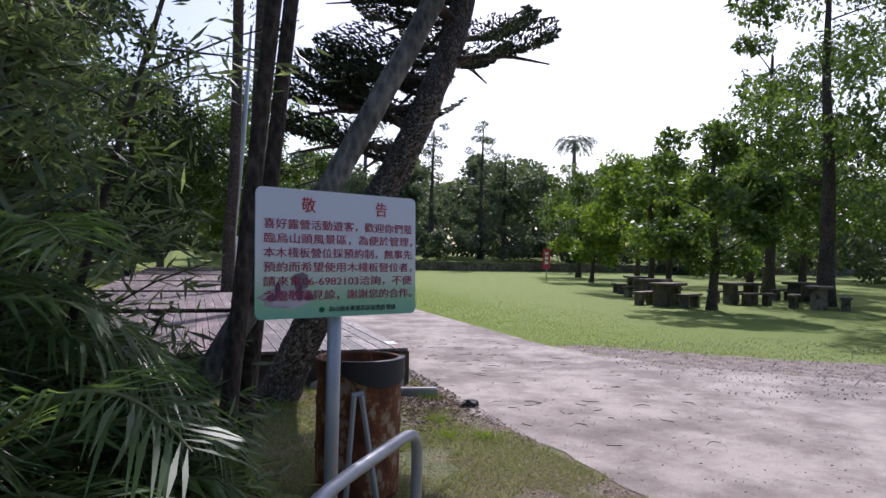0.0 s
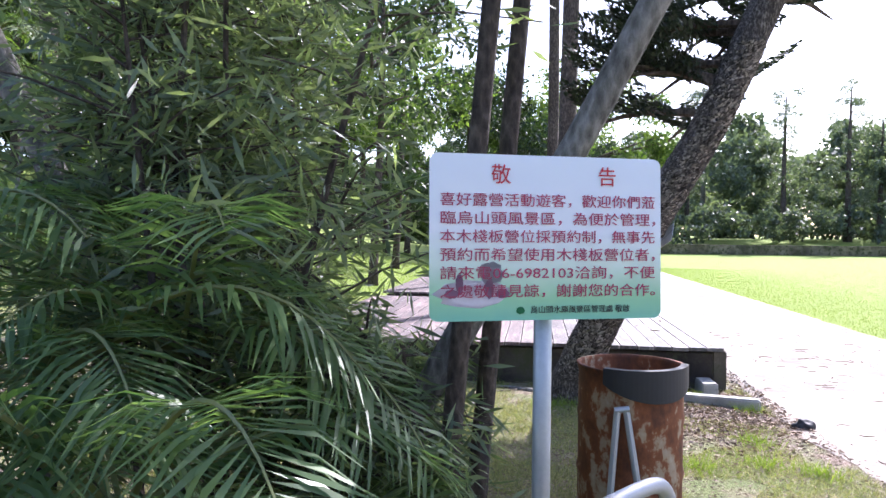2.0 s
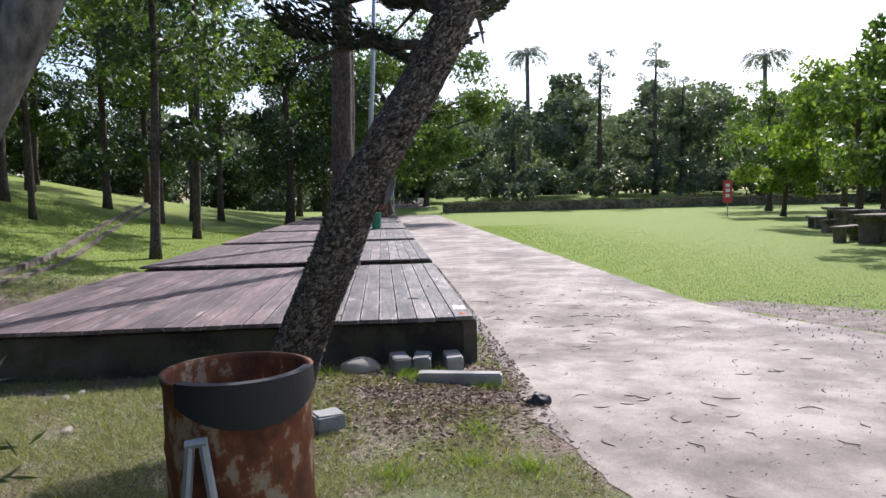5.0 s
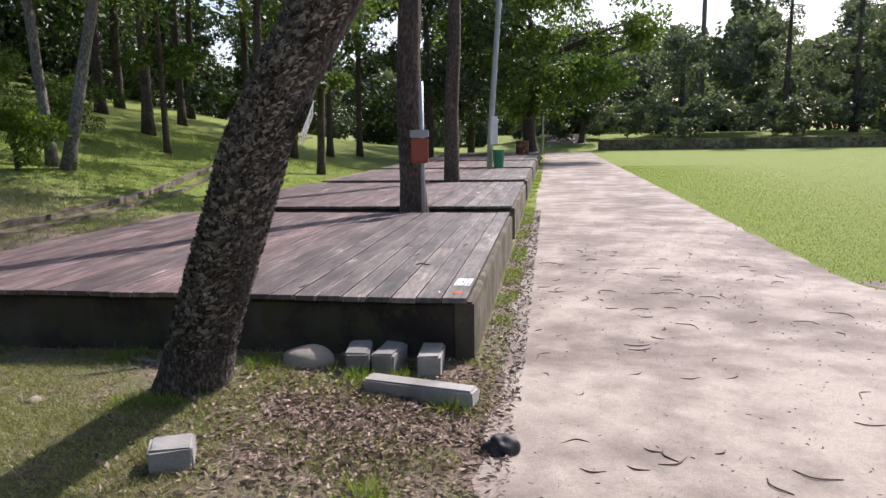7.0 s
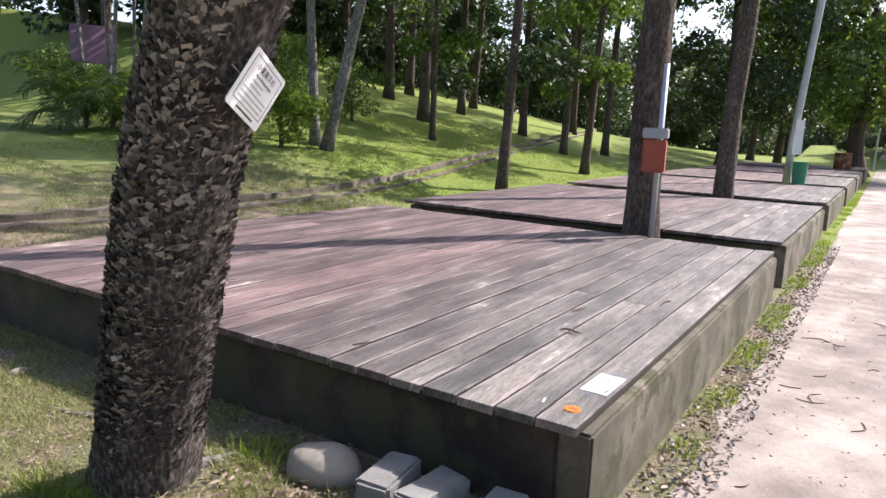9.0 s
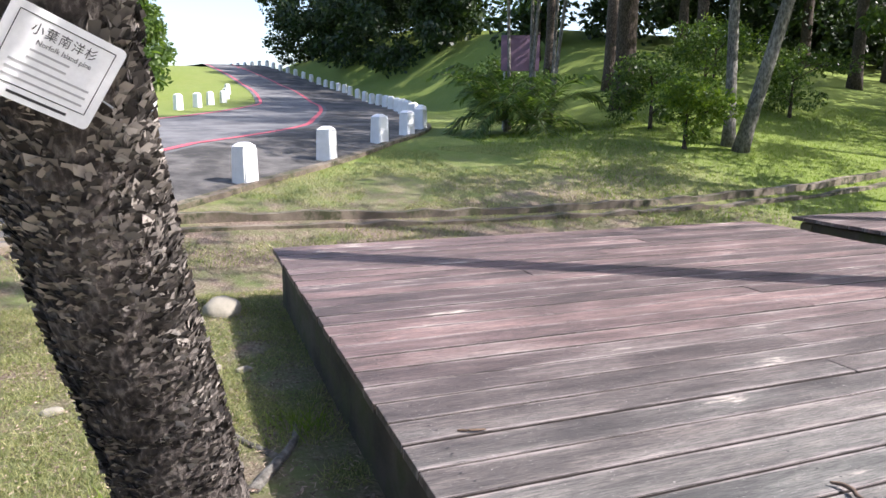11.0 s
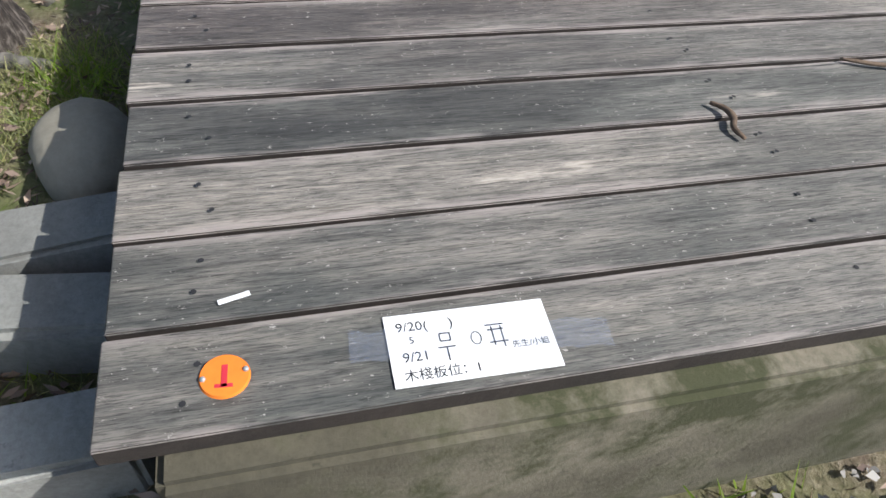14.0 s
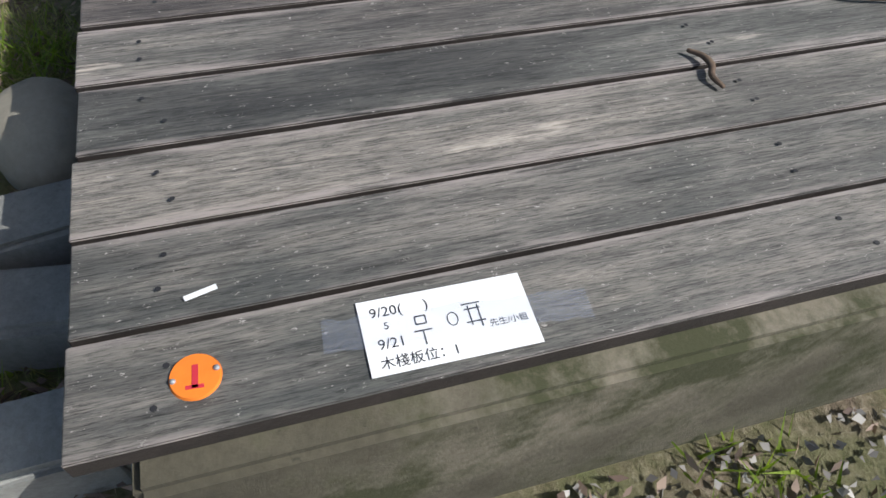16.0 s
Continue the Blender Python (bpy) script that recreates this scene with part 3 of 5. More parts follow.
def crown(rng, x, y, z0, z1, spread, n, r):
    out = []
    for _ in range(n):
        z = rng.uniform(z0, z1)
        k = math.sqrt(max(0.05, 1 - abs((z - (z0 + z1) / 2) / ((z1 - z0) / 2 + 1e-3)) ** 2 * 0.8))
        a, d = rng.uniform(0, 6.283), spread * k * math.sqrt(rng.random())
        out.append((x + d * math.cos(a), y + d * math.sin(a), z, r * rng.uniform(0.6, 1.25)))
    return out


def araucaria_foliage(rg, start, end, length=0.9):
    """A branch with upturned rope-like sprays; leaf quads and the twig line."""
    start, end = np.array(start), np.array(end)
    n = 26
    out = []
    d = unit((end - start)[None])[0]
    side = unit(np.cross(d, (0, 0, 1.0))[None])[0]
    for i in range(n):
        t = 0.25 + 0.75 * i / (n - 1)
        p = start + (end - start) * t + np.array((0, 0, 0.25 * t * t))
        L = length * (1.15 - t) * 0.9 + 0.12
        for s in (-1, 1):
            q = p + side * s * L * 0.9 + d * L * 0.5 + np.array((0, 0, L * 0.35))
            m = 20
            k = np.linspace(0.05, 1, m)[:, None]
            c = p + (q - p) * k + np.array((0, 0, 0.12)) * k * k + rg.normal(size=(m, 3)) * 0.012
            ax = np.repeat((q - p)[None], m, 0) + rg.normal(size=(m, 3)) * L * 0.35
            out.append(leaves(rg, c, ax, 0.085, 0.03))
    return np.concatenate(out)


def araucaria(name, label, pts, r0, r1, whorls, seed, flakes=0, reach=2.4):
    rg = np.random.default_rng(seed)
    rng = random.Random(seed)
    t = thing(name, label, "tree")
    bm, ps = trunk_mesh(pts, r0, r1, 28, 12, 0.035, seed, 1.25)
    part("trunk", bm, M["barkA"], t, smooth=False)
    if flakes:
        bark_scales(rg, ps, r0, r1, flakes, 3.2, M["barkflake"], t)
    fol = []
    for z, az, ln in whorls:
        p = min(ps, key=lambda q: abs(q.z - z))
        e = p + Vector((math.cos(az) * ln, math.sin(az) * ln, ln * rng.uniform(-0.1, 0.25)))
        limb = tube(bmesh.new(), spline([p, p.lerp(e, 0.5) + Vector((0, 0, 0.08)), e], 3), [0.045 - 0.006 * i for i in range(7)], 6)
        part("branch", limb, M["barkB"], t)
        fol.append(araucaria_foliage(rg, p, e, 0.6))
    if fol:
        quads("needle_foliage", np.concatenate(fol), M["needle"], t)
    return t


M["fallenleaf"] = leaf_mat("fallen_leaf", (0.085, 0.054, 0.042), (0.44, 0.33, 0.26), 0.05, 0.8)
M["barkflake"] = leaf_mat("loose_bark", (0.014, 0.010, 0.009), (0.46, 0.41, 0.36), 0.0, 0.9)
rng = random.Random(21)
T1 = [(-1.58, -0.62, -0.05), (-1.38, -0.69, 0.5), (-1.16, -0.77, 1.0), (-0.95, -0.82, 1.5), (-0.66, -0.82, 2.0), (-0.36, -0.75, 2.5), (-0.03, -0.64, 3.2), (0.35, -0.52, 4.2), (0.6, -0.48, 6.0), (0.75, -0.45, 8.5), (0.8, -0.45, 12)]
wh = [(2.65 + 4.2 * (k / 52) + rng.uniform(-.2, .2), rng.choice((2.0, 2.4, 2.8, 3.1, 3.5, 4.0, 1.6, 2.6, 0.6, 5.4)) + rng.uniform(-.3, .3), rng.uniform(0.8, 1.6) + 1.3 * k / 52) for k in range(52)]
araucaria("pine_tree", "leaning scaly-barked araucaria pine beside the deck", T1, 0.185, 0.115, wh, 7, 34000)

# trees standing between the decks
tree("deck_tree", "straight dark-barked tree growing between two decks", [(-1.33, 5.04, 0), (-1.36, 5.04, 2), (-1.32, 5.06, 4), (-1.2, 5.1, 10.5)], 0.19, 0.13, M["barkB"],
     crown(rng, -1.3, 5.6, 8.2, 12, 2.4, 20, 0.8), 260, (0.14, 0.06), M["leafD"], 31)
tree("deck_tree", "slim dark tree growing through the decks", [(-1.55, 10.42, 0), (-1.55, 10.42, 2), (-1.45, 10.45, 4.5), (-1.5, 10.5, 11)], 0.17, 0.12, M["barkB"],
     crown(rng, -1.6, 10.6, 8.4, 12.5, 2.4, 20, 0.8), 260, (0.14, 0.06), M["leafD"], 32)
tree("shade_tree", "broad leafy tree overhanging the far decks and path", [(-0.4, 33, 0), (-0.6, 33, 2.0), (-0.2, 33.3, 4), (-0.5, 33, 7)], 0.4, 0.2, M["barkB"],
     crown(rng, 0.2, 33, 2.6, 10.5, 5.2, 60, 1.25), 380, (0.26, 0.13), M["leafC"], 33, 10)
for x, y in ((-5.5, 30), (-4.5, 40), (-7, 47), (3, 52)):
    tree("shade_tree", "dark leafy tree at the end of the path", [(x, y, height(x, y) - 0.1), (x + .1, y, 2.5), (x, y, 7)], 0.25, 0.12, M["barkB"],
         crown(rng, x, y, 2.6, 10, 4.2, 40, 1.3), 260, (0.28, 0.14), M["leafD"], int(y), 6, "trees at the path's end")

# slope trees: place, lean, radius, height
SLOPE = [(-6.2, 11.0, 0.05, 0.0, 0.12, 8), (-7.0, 17.8, 0.05, 0, 0.13, 9), (-11.2, 15.7, 0.0, 0, 0.10, 8), (-15.4, 10.6, 0.0, 0.0, 0.30, 12),
         (-10.2, 9.8, 0.22, 0.1, 0.14, 8), (-10.6, 9.9, -0.06, 0.0, 0.12, 8), (-13.5, 18.5, 0.02, 0, 0.2, 10), (-12.0, 23.5, 0.0, 0, 0.16, 10), (-9.3, 21.5, 0.03, 0, 0.14, 9),
         (-17, 21, 0, 0, 0.2, 11), (-16.5, 27, 0.06, 0, 0.18, 11), (-20, 17, -0.05, 0, 0.22, 12), (-12.5, 30, 0, 0, 0.17, 10), (-8.5, 28, 0.02, 0, 0.15, 10), (-22, 24, 0, 0, 0.22, 12), (-19, 12.5, 0, 0, 0.2, 11), (-24, 13, 0.02, 0, 0.2, 11), (-23, 18.5, 0, 0, 0.2, 12), (-28, 14.5, 0, 0, 0.2, 12), (-9.0, 25, 0.03, 0, 0.15, 10), (-15, 23.5, 0, 0, 0.17, 11), (-18.5, 24.5, 0.03, 0, 0.2, 12)]
for i, (x, y, lx, ly, r, h) in enumerate(SLOPE):
    z = height(x, y)
    pts = [(x, y, z - 0.1), (x + lx * h * .3, y + ly * h * .3, z + h * .3), (x + lx * h * .55, y + ly * h * .6, z + h * .6), (x + lx * h * .6, y + ly * h * .7, z + h)]
    cl = crown(rng, x + lx * h * .6, y, z + h * 0.5, z + h * 1.1, 2.9, 24, 1.0)
    if i in (0, 1, 2):
        cl += [(x + rng.uniform(-1.2, 1.6), y + rng.uniform(-1, 1), z + 2.6 + rng.uniform(-.3, .5), 0.45) for _ in range(5)]
    # trunks after index 5 take the darker bark to imitate the woods' deep shade
    tree("slope_tree", ("pale grey-barked tree on the grassy slope", "brown-barked tree on the grassy slope")[i in (0, 1, 2, 3) or i > 5], pts, r, r * 0.55, M["barkB"] if i in (0, 1, 2, 3) or i > 5 else M["barkC"],
         cl, 230, (0.2, 0.1), M["leafC"] if i % 3 else M["leafD"], 50 + i, 6, "trees on the slope")


# ---------- distant woods ----------
def woods(name, label, spots, per, leaf, mat, seed):
    rg = np.random.default_rng(seed)
    rng = random.Random(seed)
    cl = []
    for x, y, h, s in spots:
        z = height(x, y)
        cl += crown(rng, x, y, z + 0.6, z + h, s, int(5 + h), s * 0.42)
    p, a = clump_points(rg, cl, per)
    return tagged(quads(name, leaves(rg, p, a, *leaf), mat), label, "woods", kind="stuff")


rng = random.Random(77)
# the haze on these far trees is in their leaf colour only
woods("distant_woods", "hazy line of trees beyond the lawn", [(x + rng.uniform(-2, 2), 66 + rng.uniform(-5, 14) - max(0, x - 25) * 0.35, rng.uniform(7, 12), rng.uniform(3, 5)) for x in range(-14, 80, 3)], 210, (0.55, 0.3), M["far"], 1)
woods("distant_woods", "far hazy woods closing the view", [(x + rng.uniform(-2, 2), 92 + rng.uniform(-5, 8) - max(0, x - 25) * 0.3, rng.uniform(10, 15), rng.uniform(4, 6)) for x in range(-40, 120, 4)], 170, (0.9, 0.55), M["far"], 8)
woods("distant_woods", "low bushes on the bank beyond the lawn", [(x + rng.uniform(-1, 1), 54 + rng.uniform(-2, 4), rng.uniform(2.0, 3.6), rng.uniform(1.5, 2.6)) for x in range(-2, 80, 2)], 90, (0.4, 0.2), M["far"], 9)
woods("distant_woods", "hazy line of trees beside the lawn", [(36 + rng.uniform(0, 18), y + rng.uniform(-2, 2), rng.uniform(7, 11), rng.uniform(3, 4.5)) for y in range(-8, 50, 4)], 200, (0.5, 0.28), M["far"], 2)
woods("hillside_woods", "dark woods on the slope above the decks", [(-30 + rng.uniform(-7, 6) - max(0, 22 - y) * 0.5, y + rng.uniform(-2, 2), rng.uniform(9, 14), rng.uniform(3, 5)) for y in list(range(16, 62, 3)) * 2], 210, (0.42, 0.24), M["leafD"], 3)
woods("hillside_woods", "dark undergrowth at the top of the slope", [(-19 - rng.uniform(0, 9) + max(0, y - 26) * 0.35, y + rng.uniform(-2, 2), rng.uniform(2.0, 5.5), rng.uniform(1.5, 3)) for y in list(range(24, 60, 2)) * 2], 190, (0.3, 0.16), M["leafD"], 4)
woods("roadside_woods", "dark trees over the road's hilltop", [(x + rng.uniform(-2, 2), 14.5 + rng.uniform(-2, 6) - max(0, -x - 55) * 0.12, rng.uniform(8, 13), rng.uniform(3, 4.5)) for x in range(-80, -40, 2)], 260, (0.45, 0.25), M["leafD"], 5)
woods("roadside_woods", "light green trees behind the road verge", [(x + rng.uniform(-2, 2), -5.5 + rng.uniform(-4, 2.5), rng.uniform(3, 8), rng.uniform(1.6, 3)) for x in range(-66, -32, 2)], 260, (0.4, 0.2), M["leafC"], 6)
woods("roadside_woods", "trees closing the view behind the walker", [(x, -26 + rng.uniform(-3, 3), 10, 4) for x in range(-24, 34, 4)], 110, (0.6, 0.3), M["leafD"], 7)

# tall pines and palms over the far edge of the lawn
for i, (x, y, h) in enumerate(((25, 57, 14.5), (20, 58, 14), (11.5, 57, 9), (29, 60, 12), (46, 34, 13))):
    cl = [(x + rng.uniform(-1, 1) * (2.6 - 1.6 * k / 14), y + rng.uniform(-1, 1), 4 + (h - 4) * k / 14 + rng.uniform(-.4, .4), 0.85 - 0.02 * k) for k in range(15) for _ in (0, 1)]
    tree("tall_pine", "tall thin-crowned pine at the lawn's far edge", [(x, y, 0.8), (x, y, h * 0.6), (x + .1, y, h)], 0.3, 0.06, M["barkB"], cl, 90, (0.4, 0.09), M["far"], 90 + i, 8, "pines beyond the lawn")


def palm(name, label, x, y, h, r, fr_len, n, mat, seed, lean=(0, 0), droop=0.9, leaflet=(0.4, 0.04), z0=None, up=0.75, cnt=34, category="palm", group="", bark="barkC"):
    rg = np.random.default_rng(seed)
    rng = random.Random(seed)
    z = height(x, y) if z0 is None else z0
    t = thing(name, label, category, group)
    top = Vector((x + lean[0] * h, y + lean[1] * h, z + h))
    if h > 0.3:
        bm, _ = trunk_mesh([(x, y, z - 0.05), (x + lean[0] * h * .45, y + lean[1] * h * .45, z + h * .5), tuple(top)], r, r * 0.75, 10, 6, 0.03, seed)
        part("trunk", bm, M[bark], t, smooth=True)
    for i in range(n):
        co, ribs = [], bmesh.new()
        az = 6.283 * i / n + rng.uniform(-0.3, 0.3)
        L = fr_len * rng.uniform(0.75, 1.15)
        rise = up * rng.uniform(0.4, 1.3)
        d = Vector((math.cos(az), math.sin(az), 0))
        line = [top + d * L * s * (1 - 0.18 * s) + Vector((0, 0, L * (rise * s - droop * s * s))) for s in (k / 12 for k in range(13))]
        tube(ribs, line, [0.014 * (1.05 - k / 13) * fr_len / 1.5 + 0.002 for k in range(13)], 4)
        P = np.array([tuple(p) for p in line])
        s = np.linspace(2.2, 11.8, cnt)
        c = np.stack([np.interp(s, range(13), P[:, k]) for k in range(3)], 1)
        tang = unit(np.stack([np.interp(np.minimum(s + .5, 12), range(13), P[:, k]) - np.interp(s - .5, range(13), P[:, k]) for k in range(3)], 1))
        sd = unit(np.cross(tang, np.array((0, 0, 1.0))))
        up_v = np.cross(sd, tang)
        ll = leaflet[0] * np.sin(np.clip((s - 1) / 11.5, 0, 1) * math.pi) ** 0.5 + 0.05
        for sg in (-1, 1):
            ax = unit(sd * sg + tang * 0.75 + up_v * 0.22 + rg.normal(size=sd.shape) * 0.10)
            m = c + ax * (ll * 0.5)[:, None] + np.array((0, 0, -0.02))
            e = c + ax * ll[:, None] + np.array((0, 0, -1.0)) * (ll * rg.uniform(0.15, 0.5, len(ll)))[:, None]
            w = leaflet[1] * tang * 0.5
            co.append(np.stack([c, m + w, e, m - w], 1))
        frond = quads("frond", np.concatenate(co), mat, t)
        part("rib", ribs, M["blade"], frond)
    return t


for i, (x, y, h) in enumerate(((34, 54, 12.5), (14, 62, 14))):
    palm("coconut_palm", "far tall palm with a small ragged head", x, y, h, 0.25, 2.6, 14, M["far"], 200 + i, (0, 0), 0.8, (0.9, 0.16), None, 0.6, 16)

# trees and stone tables on the lawn's east side
for i, (x, y, h, s, m) in enumerate(((12.6, 9.4, 5.4, 2.3, "leafC"), (18.5, 10.5, 14, 4.8, "leafC"), (22, 16.5, 12, 3.2, "leafC"), (17.5, 19, 6.2, 2.9, "leafE"), (24, 26, 6.5, 3.2, "leafC"),
                                    (24.5, 37, 8.0, 3.4, "leafC"), (29, 36, 8.2, 3.5, "leafC"), (30, 22, 9, 4, "leafC"), (20, 28, 4.6, 2.3, "leafE"), (26, 17, 12, 4.5, "leafC"), (21.5, 6.5, 13, 4.6, "leafC"), (33, 29, 9, 4, "leafC"))):
    tree("lawn_tree", "green leafy shade tree on the lawn's edge", [(x, y, -0.05), (x + .1, y, h * .3), (x, y + .1, h * .6), (x, y, h * .9)], 0.06 + h * 0.017, 0.06, M["barkB"],
         crown(rng, x, y, h * 0.27, h, s, 34, s * 0.27), 230, (0.24, 0.12), M[m], 120 + i, 8, "trees beside the lawn")


# ---------- thicket by the notice ----------
def thicket(name, label, stems, per, seed, zr, leaf=(0.16, 0.022), mat="leafA", spread=0.75):
    rg = np.random.default_rng(seed)
    rng = random.Random(seed)
    t = thing(name, label, "shrub")
    P, A = [], []
    for x, y in stems:
        bm = bmesh.new()
        h = rng.uniform(*zr)
        lx, ly = rng.uniform(-.22, .22), rng.uniform(-.18, .18)
        line = spline([(x, y, height(x, y) - 0.05), (x + lx * h * .3, y + ly * h * .3, h * .4), (x + lx * h, y + ly * h, h)], 4)
        tube(bm, line, [0.03 * (1 - 0.09 * i) for i in range(9)], 6)
        for _ in range(per):
            s = 0.12 + 0.88 * rng.random() ** 0.8
            b = line[0].lerp(line[-1], s)
            az, ln = rng.uniform(0, 6.283), rng.uniform(0.25, spread)
            e = b + Vector((math.cos(az) * ln, math.sin(az) * ln, ln * rng.uniform(-0.2, 0.6)))
            tube(bm, [b, b.lerp(e, .5) + Vector((0, 0, .03)), e], [0.007, 0.005, 0.003], 4, False)
            k = 30
            u = rg.uniform(0.25, 1.05, (k, 1))
            c = np.array(b) + (np.array(e) - np.array(b)) * u + rg.normal(size=(k, 3)) * 0.07
            d = unit((np.array(e) - np.array(b))[None])
            P.append(c)
            A.append(d * 0.8 + rg.normal(size=(k, 3)) * 0.55 + np.array((0, 0, -0.25)))
        part("stem", bm, M["barkB"], t)
    quads("foliage", leaves(rg, np.concatenate(P), np.concatenate(A), *leaf), M[mat], t)
    return t


rng = random.Random(5)
thicket("oleander_shrub", "dense narrow-leaved dark green shrub beside the notice", [(rng.uniform(-4.15, -2.9), rng.uniform(-4.4, -2.9)) for _ in range(13)], 34, 61, (2.6, 4.6))
thicket("oleander_shrub", "tall narrow-leaved shrub rising over the palms", [(rng.uniform(-4.3, -3.2), rng.uniform(-3.6, -2.4)) for _ in range(6)], 30, 62, (3.5, 5.2))
thicket("oleander_shrub", "small narrow-leaved shrub at the notice's foot", [(-2.55, -3.6), (-2.4, -3.9), (-2.8, -3.9), (-2.95, -3.5), (-2.65, -4.2), (-2.35, -3.7), (-2.35, -4.15), (-2.25, -4.3)], 22, 63, (0.7, 1.2), (0.15, 0.02), "leafA", 0.42)
for i, (x, y, h, L, n) in enumerate(((-3.2, -4.85, 0.55, 1.3, 13), (-3.7, -4.6, 0.95, 1.45, 14), (-4.0, -5.2, 0.6, 1.4, 12), (-3.35, -4.2, 1.0, 1.3, 11), (-2.85, -4.55, 0.2, 0.95, 9), (-4.6, -4.5, 1.2, 1.5, 10))):
    palm("areca_palm", "arching feathery areca palm clump in shade", x, y, h, 0.04, L, n, M["leafB"], 300 + i, (0, 0), 0.85, (0.36, 0.026), None, 1.1, 34, "palm", "areca palms by the notice")
for i, (x, y) in enumerate(((-2.24, -4.12), (-2.13, -3.82))):
    palm("palm_trunk", "slender ringed palm stem behind the notice", x, y, 6.5 + i * .5, 0.045, 1.8, 11, M["leafB"], 320 + i, (0.095, 0.0), 0.8, (0.45, 0.035), None, 0.8, 30, "palm", "palm stems by the notice", "barkB")
tree("leaning_tree", "grey mottled trunk leaning out behind the notice", [(-2.75, -3.92, -0.05), (-2.25, -3.98, 0.95), (-1.55, -4.05, 2.15), (-0.95, -4.05, 3.6), (-0.7, -4.0, 6.5)], 0.07, 0.055, M["barkC"], crown(rng, -0.9, -4.0, 5.6, 8.5, 1.4, 12, 0.6), 160, (0.14, 0.05), M["leafD"], 65)
tree("leaning_tree", "grey leaning trunk in the thicket", [(-4.4, -2.7, 0), (-4.9, -2.9, 1.8), (-5.6, -3.1, 3.6), (-6, -3.2, 6)], 0.11, 0.06, M["barkC"], crown(rng, -6, -3.2, 4.5, 7.5, 1.8, 12, 0.7), 220, (0.16, 0.07), M["leafC"], 64)

# shrubs on the slope
for i, (x, y, r, m) in enumerate(((-10.5, 8.7, 0.75, "leafE"), (-12.3, 9.2, 0.9, "leafC"), (-14.5, 12.5, 1.1, "leafC"), (-17, 15, 1.2, "leafE"), (-13, 14, 1.0, "leafC"), (-18.5, 8.8, 1.2, "leafC"))):
    z = height(x, y)
    tree("slope_shrub", "rounded light green shrub on the slope", [(x, y, z - .05), (x, y, z + r * .6), (x, y, z + r)], 0.05, 0.02, M["barkB"],
         [(x + rng.uniform(-r, r) * .8, y + rng.uniform(-r, r) * .8, z + rng.uniform(0.35, 1.7) * r, r * 0.42) for _ in range(16)], 200, (0.11, 0.05), M[m], 330 + i, 6, "shrubs on the slope", "shrub")
for i, (x, y, h) in enumerate(((-14.2, 6.4, 0.3), (-15.0, 6.9, 0.6), (-13.6, 6.9, 0.2))):
    palm("areca_palm", "bushy areca palm by the road", x, y, h, 0.06, 1.9, 16, M["leafC"], 340 + i, (0, 0), 0.8, (0.5, 0.05), None, 1.0, 30, "palm", "palms by the road")
for i in range(5):
    x, y = -15.6 + i * 0.35, 7.3 + (i % 3) * 0.4
    palm("palm_trunk", "thin pale palm stem by the road", x, y, 4.0 + (i % 2), 0.05, 1.6, 9, M["leafC"], 350 + i, (0.14 * (i - 2) * .5, 0.03), 0.9, (0.5, 0.05), None, 0.7, 24, "palm", "palms by the road")


# ---------- notice board ----------
def text(name, body, size, mat, parent, m, align='LEFT', depth=0.0008, space=1.0):
    cu = bpy.data.curves.new(name, 'FONT')
    cu.body, cu.size, cu.align_x, cu.extrude, cu.space_character, cu.resolution_u = body, size, align, depth, space, 3
    tmp = new("tmp_text", cu)
    bpy.context.view_layer.update()
    me = bpy.data.meshes.new_from_object(tmp.evaluated_get(bpy.context.evaluated_depsgraph_get()))
    bpy.data.objects.remove(tmp)
    bpy.data.curves.remove(cu)
    me.materials.clear()
    me.materials.append(mat)
    ob = new(name, me)
    ob.parent = parent
    ob.matrix_basis = m
    return ob


def rounded_plate(w, h, t, r, n=6):
    """A plate in the x-z plane, facing -y."""
    bm = bmesh.new()
    pts = []
    for cx, cz, a0 in ((w / 2 - r, h / 2 - r, 0), (-w / 2 + r, h / 2 - r, 90), (-w / 2 + r, -h / 2 + r, 180), (w / 2 - r, -h / 2 + r, 270)):
        for k in range(n + 1):
            a = radians(a0 + 90 * k / n)
            pts.append((cx + r * math.cos(a), cz + r * math.sin(a)))
    f = bm.faces.new([bm.verts.new((x, -t / 2, z)) for x, z in pts])
    ex = bmesh.ops.extrude_face_region(bm, geom=[f])
    for v in ex["geom"]:
        if isinstance(v, bmesh.types.BMVert):
            v.co.y = t / 2
    bmesh.ops.recalc_face_normals(bm, faces=bm.faces)
    return bm


def board_mat():
    m, nt, p, geo, tex = base("printed_board", 0.4)
    sep = nt.nodes.new("ShaderNodeSeparateXYZ")
    nt.links.new(tex.outputs["Object"], sep.inputs[0])
    n = noise_tex(nt, tex.outputs["Object"], 9, 3)
    z = math_node(nt, 'ADD', sep.outputs["Z"], math_node(nt, 'MULTIPLY', math_node(nt, 'SUBTRACT', n, 0.5), 0.05))
    mr = nt.nodes.new("ShaderNodeMapRange")
    mr.inputs["From Min"].default_value, mr.inputs["From Max"].default_value = -0.24, 0.24
    nt.links.new(z, mr.inputs["Value"])
    nt.links.new(ramp(nt, mr.outputs[0], [(0.0, (0.20, 0.50, 0.36)), (0.12, (0.30, 0.58, 0.34)), (0.34, (0.66, 0.76, 0.66)), (0.55, (0.76, 0.78, 0.82)), (1.0, (0.72, 0.77, 0.84))]), p.inputs["Base Color"])
    return m


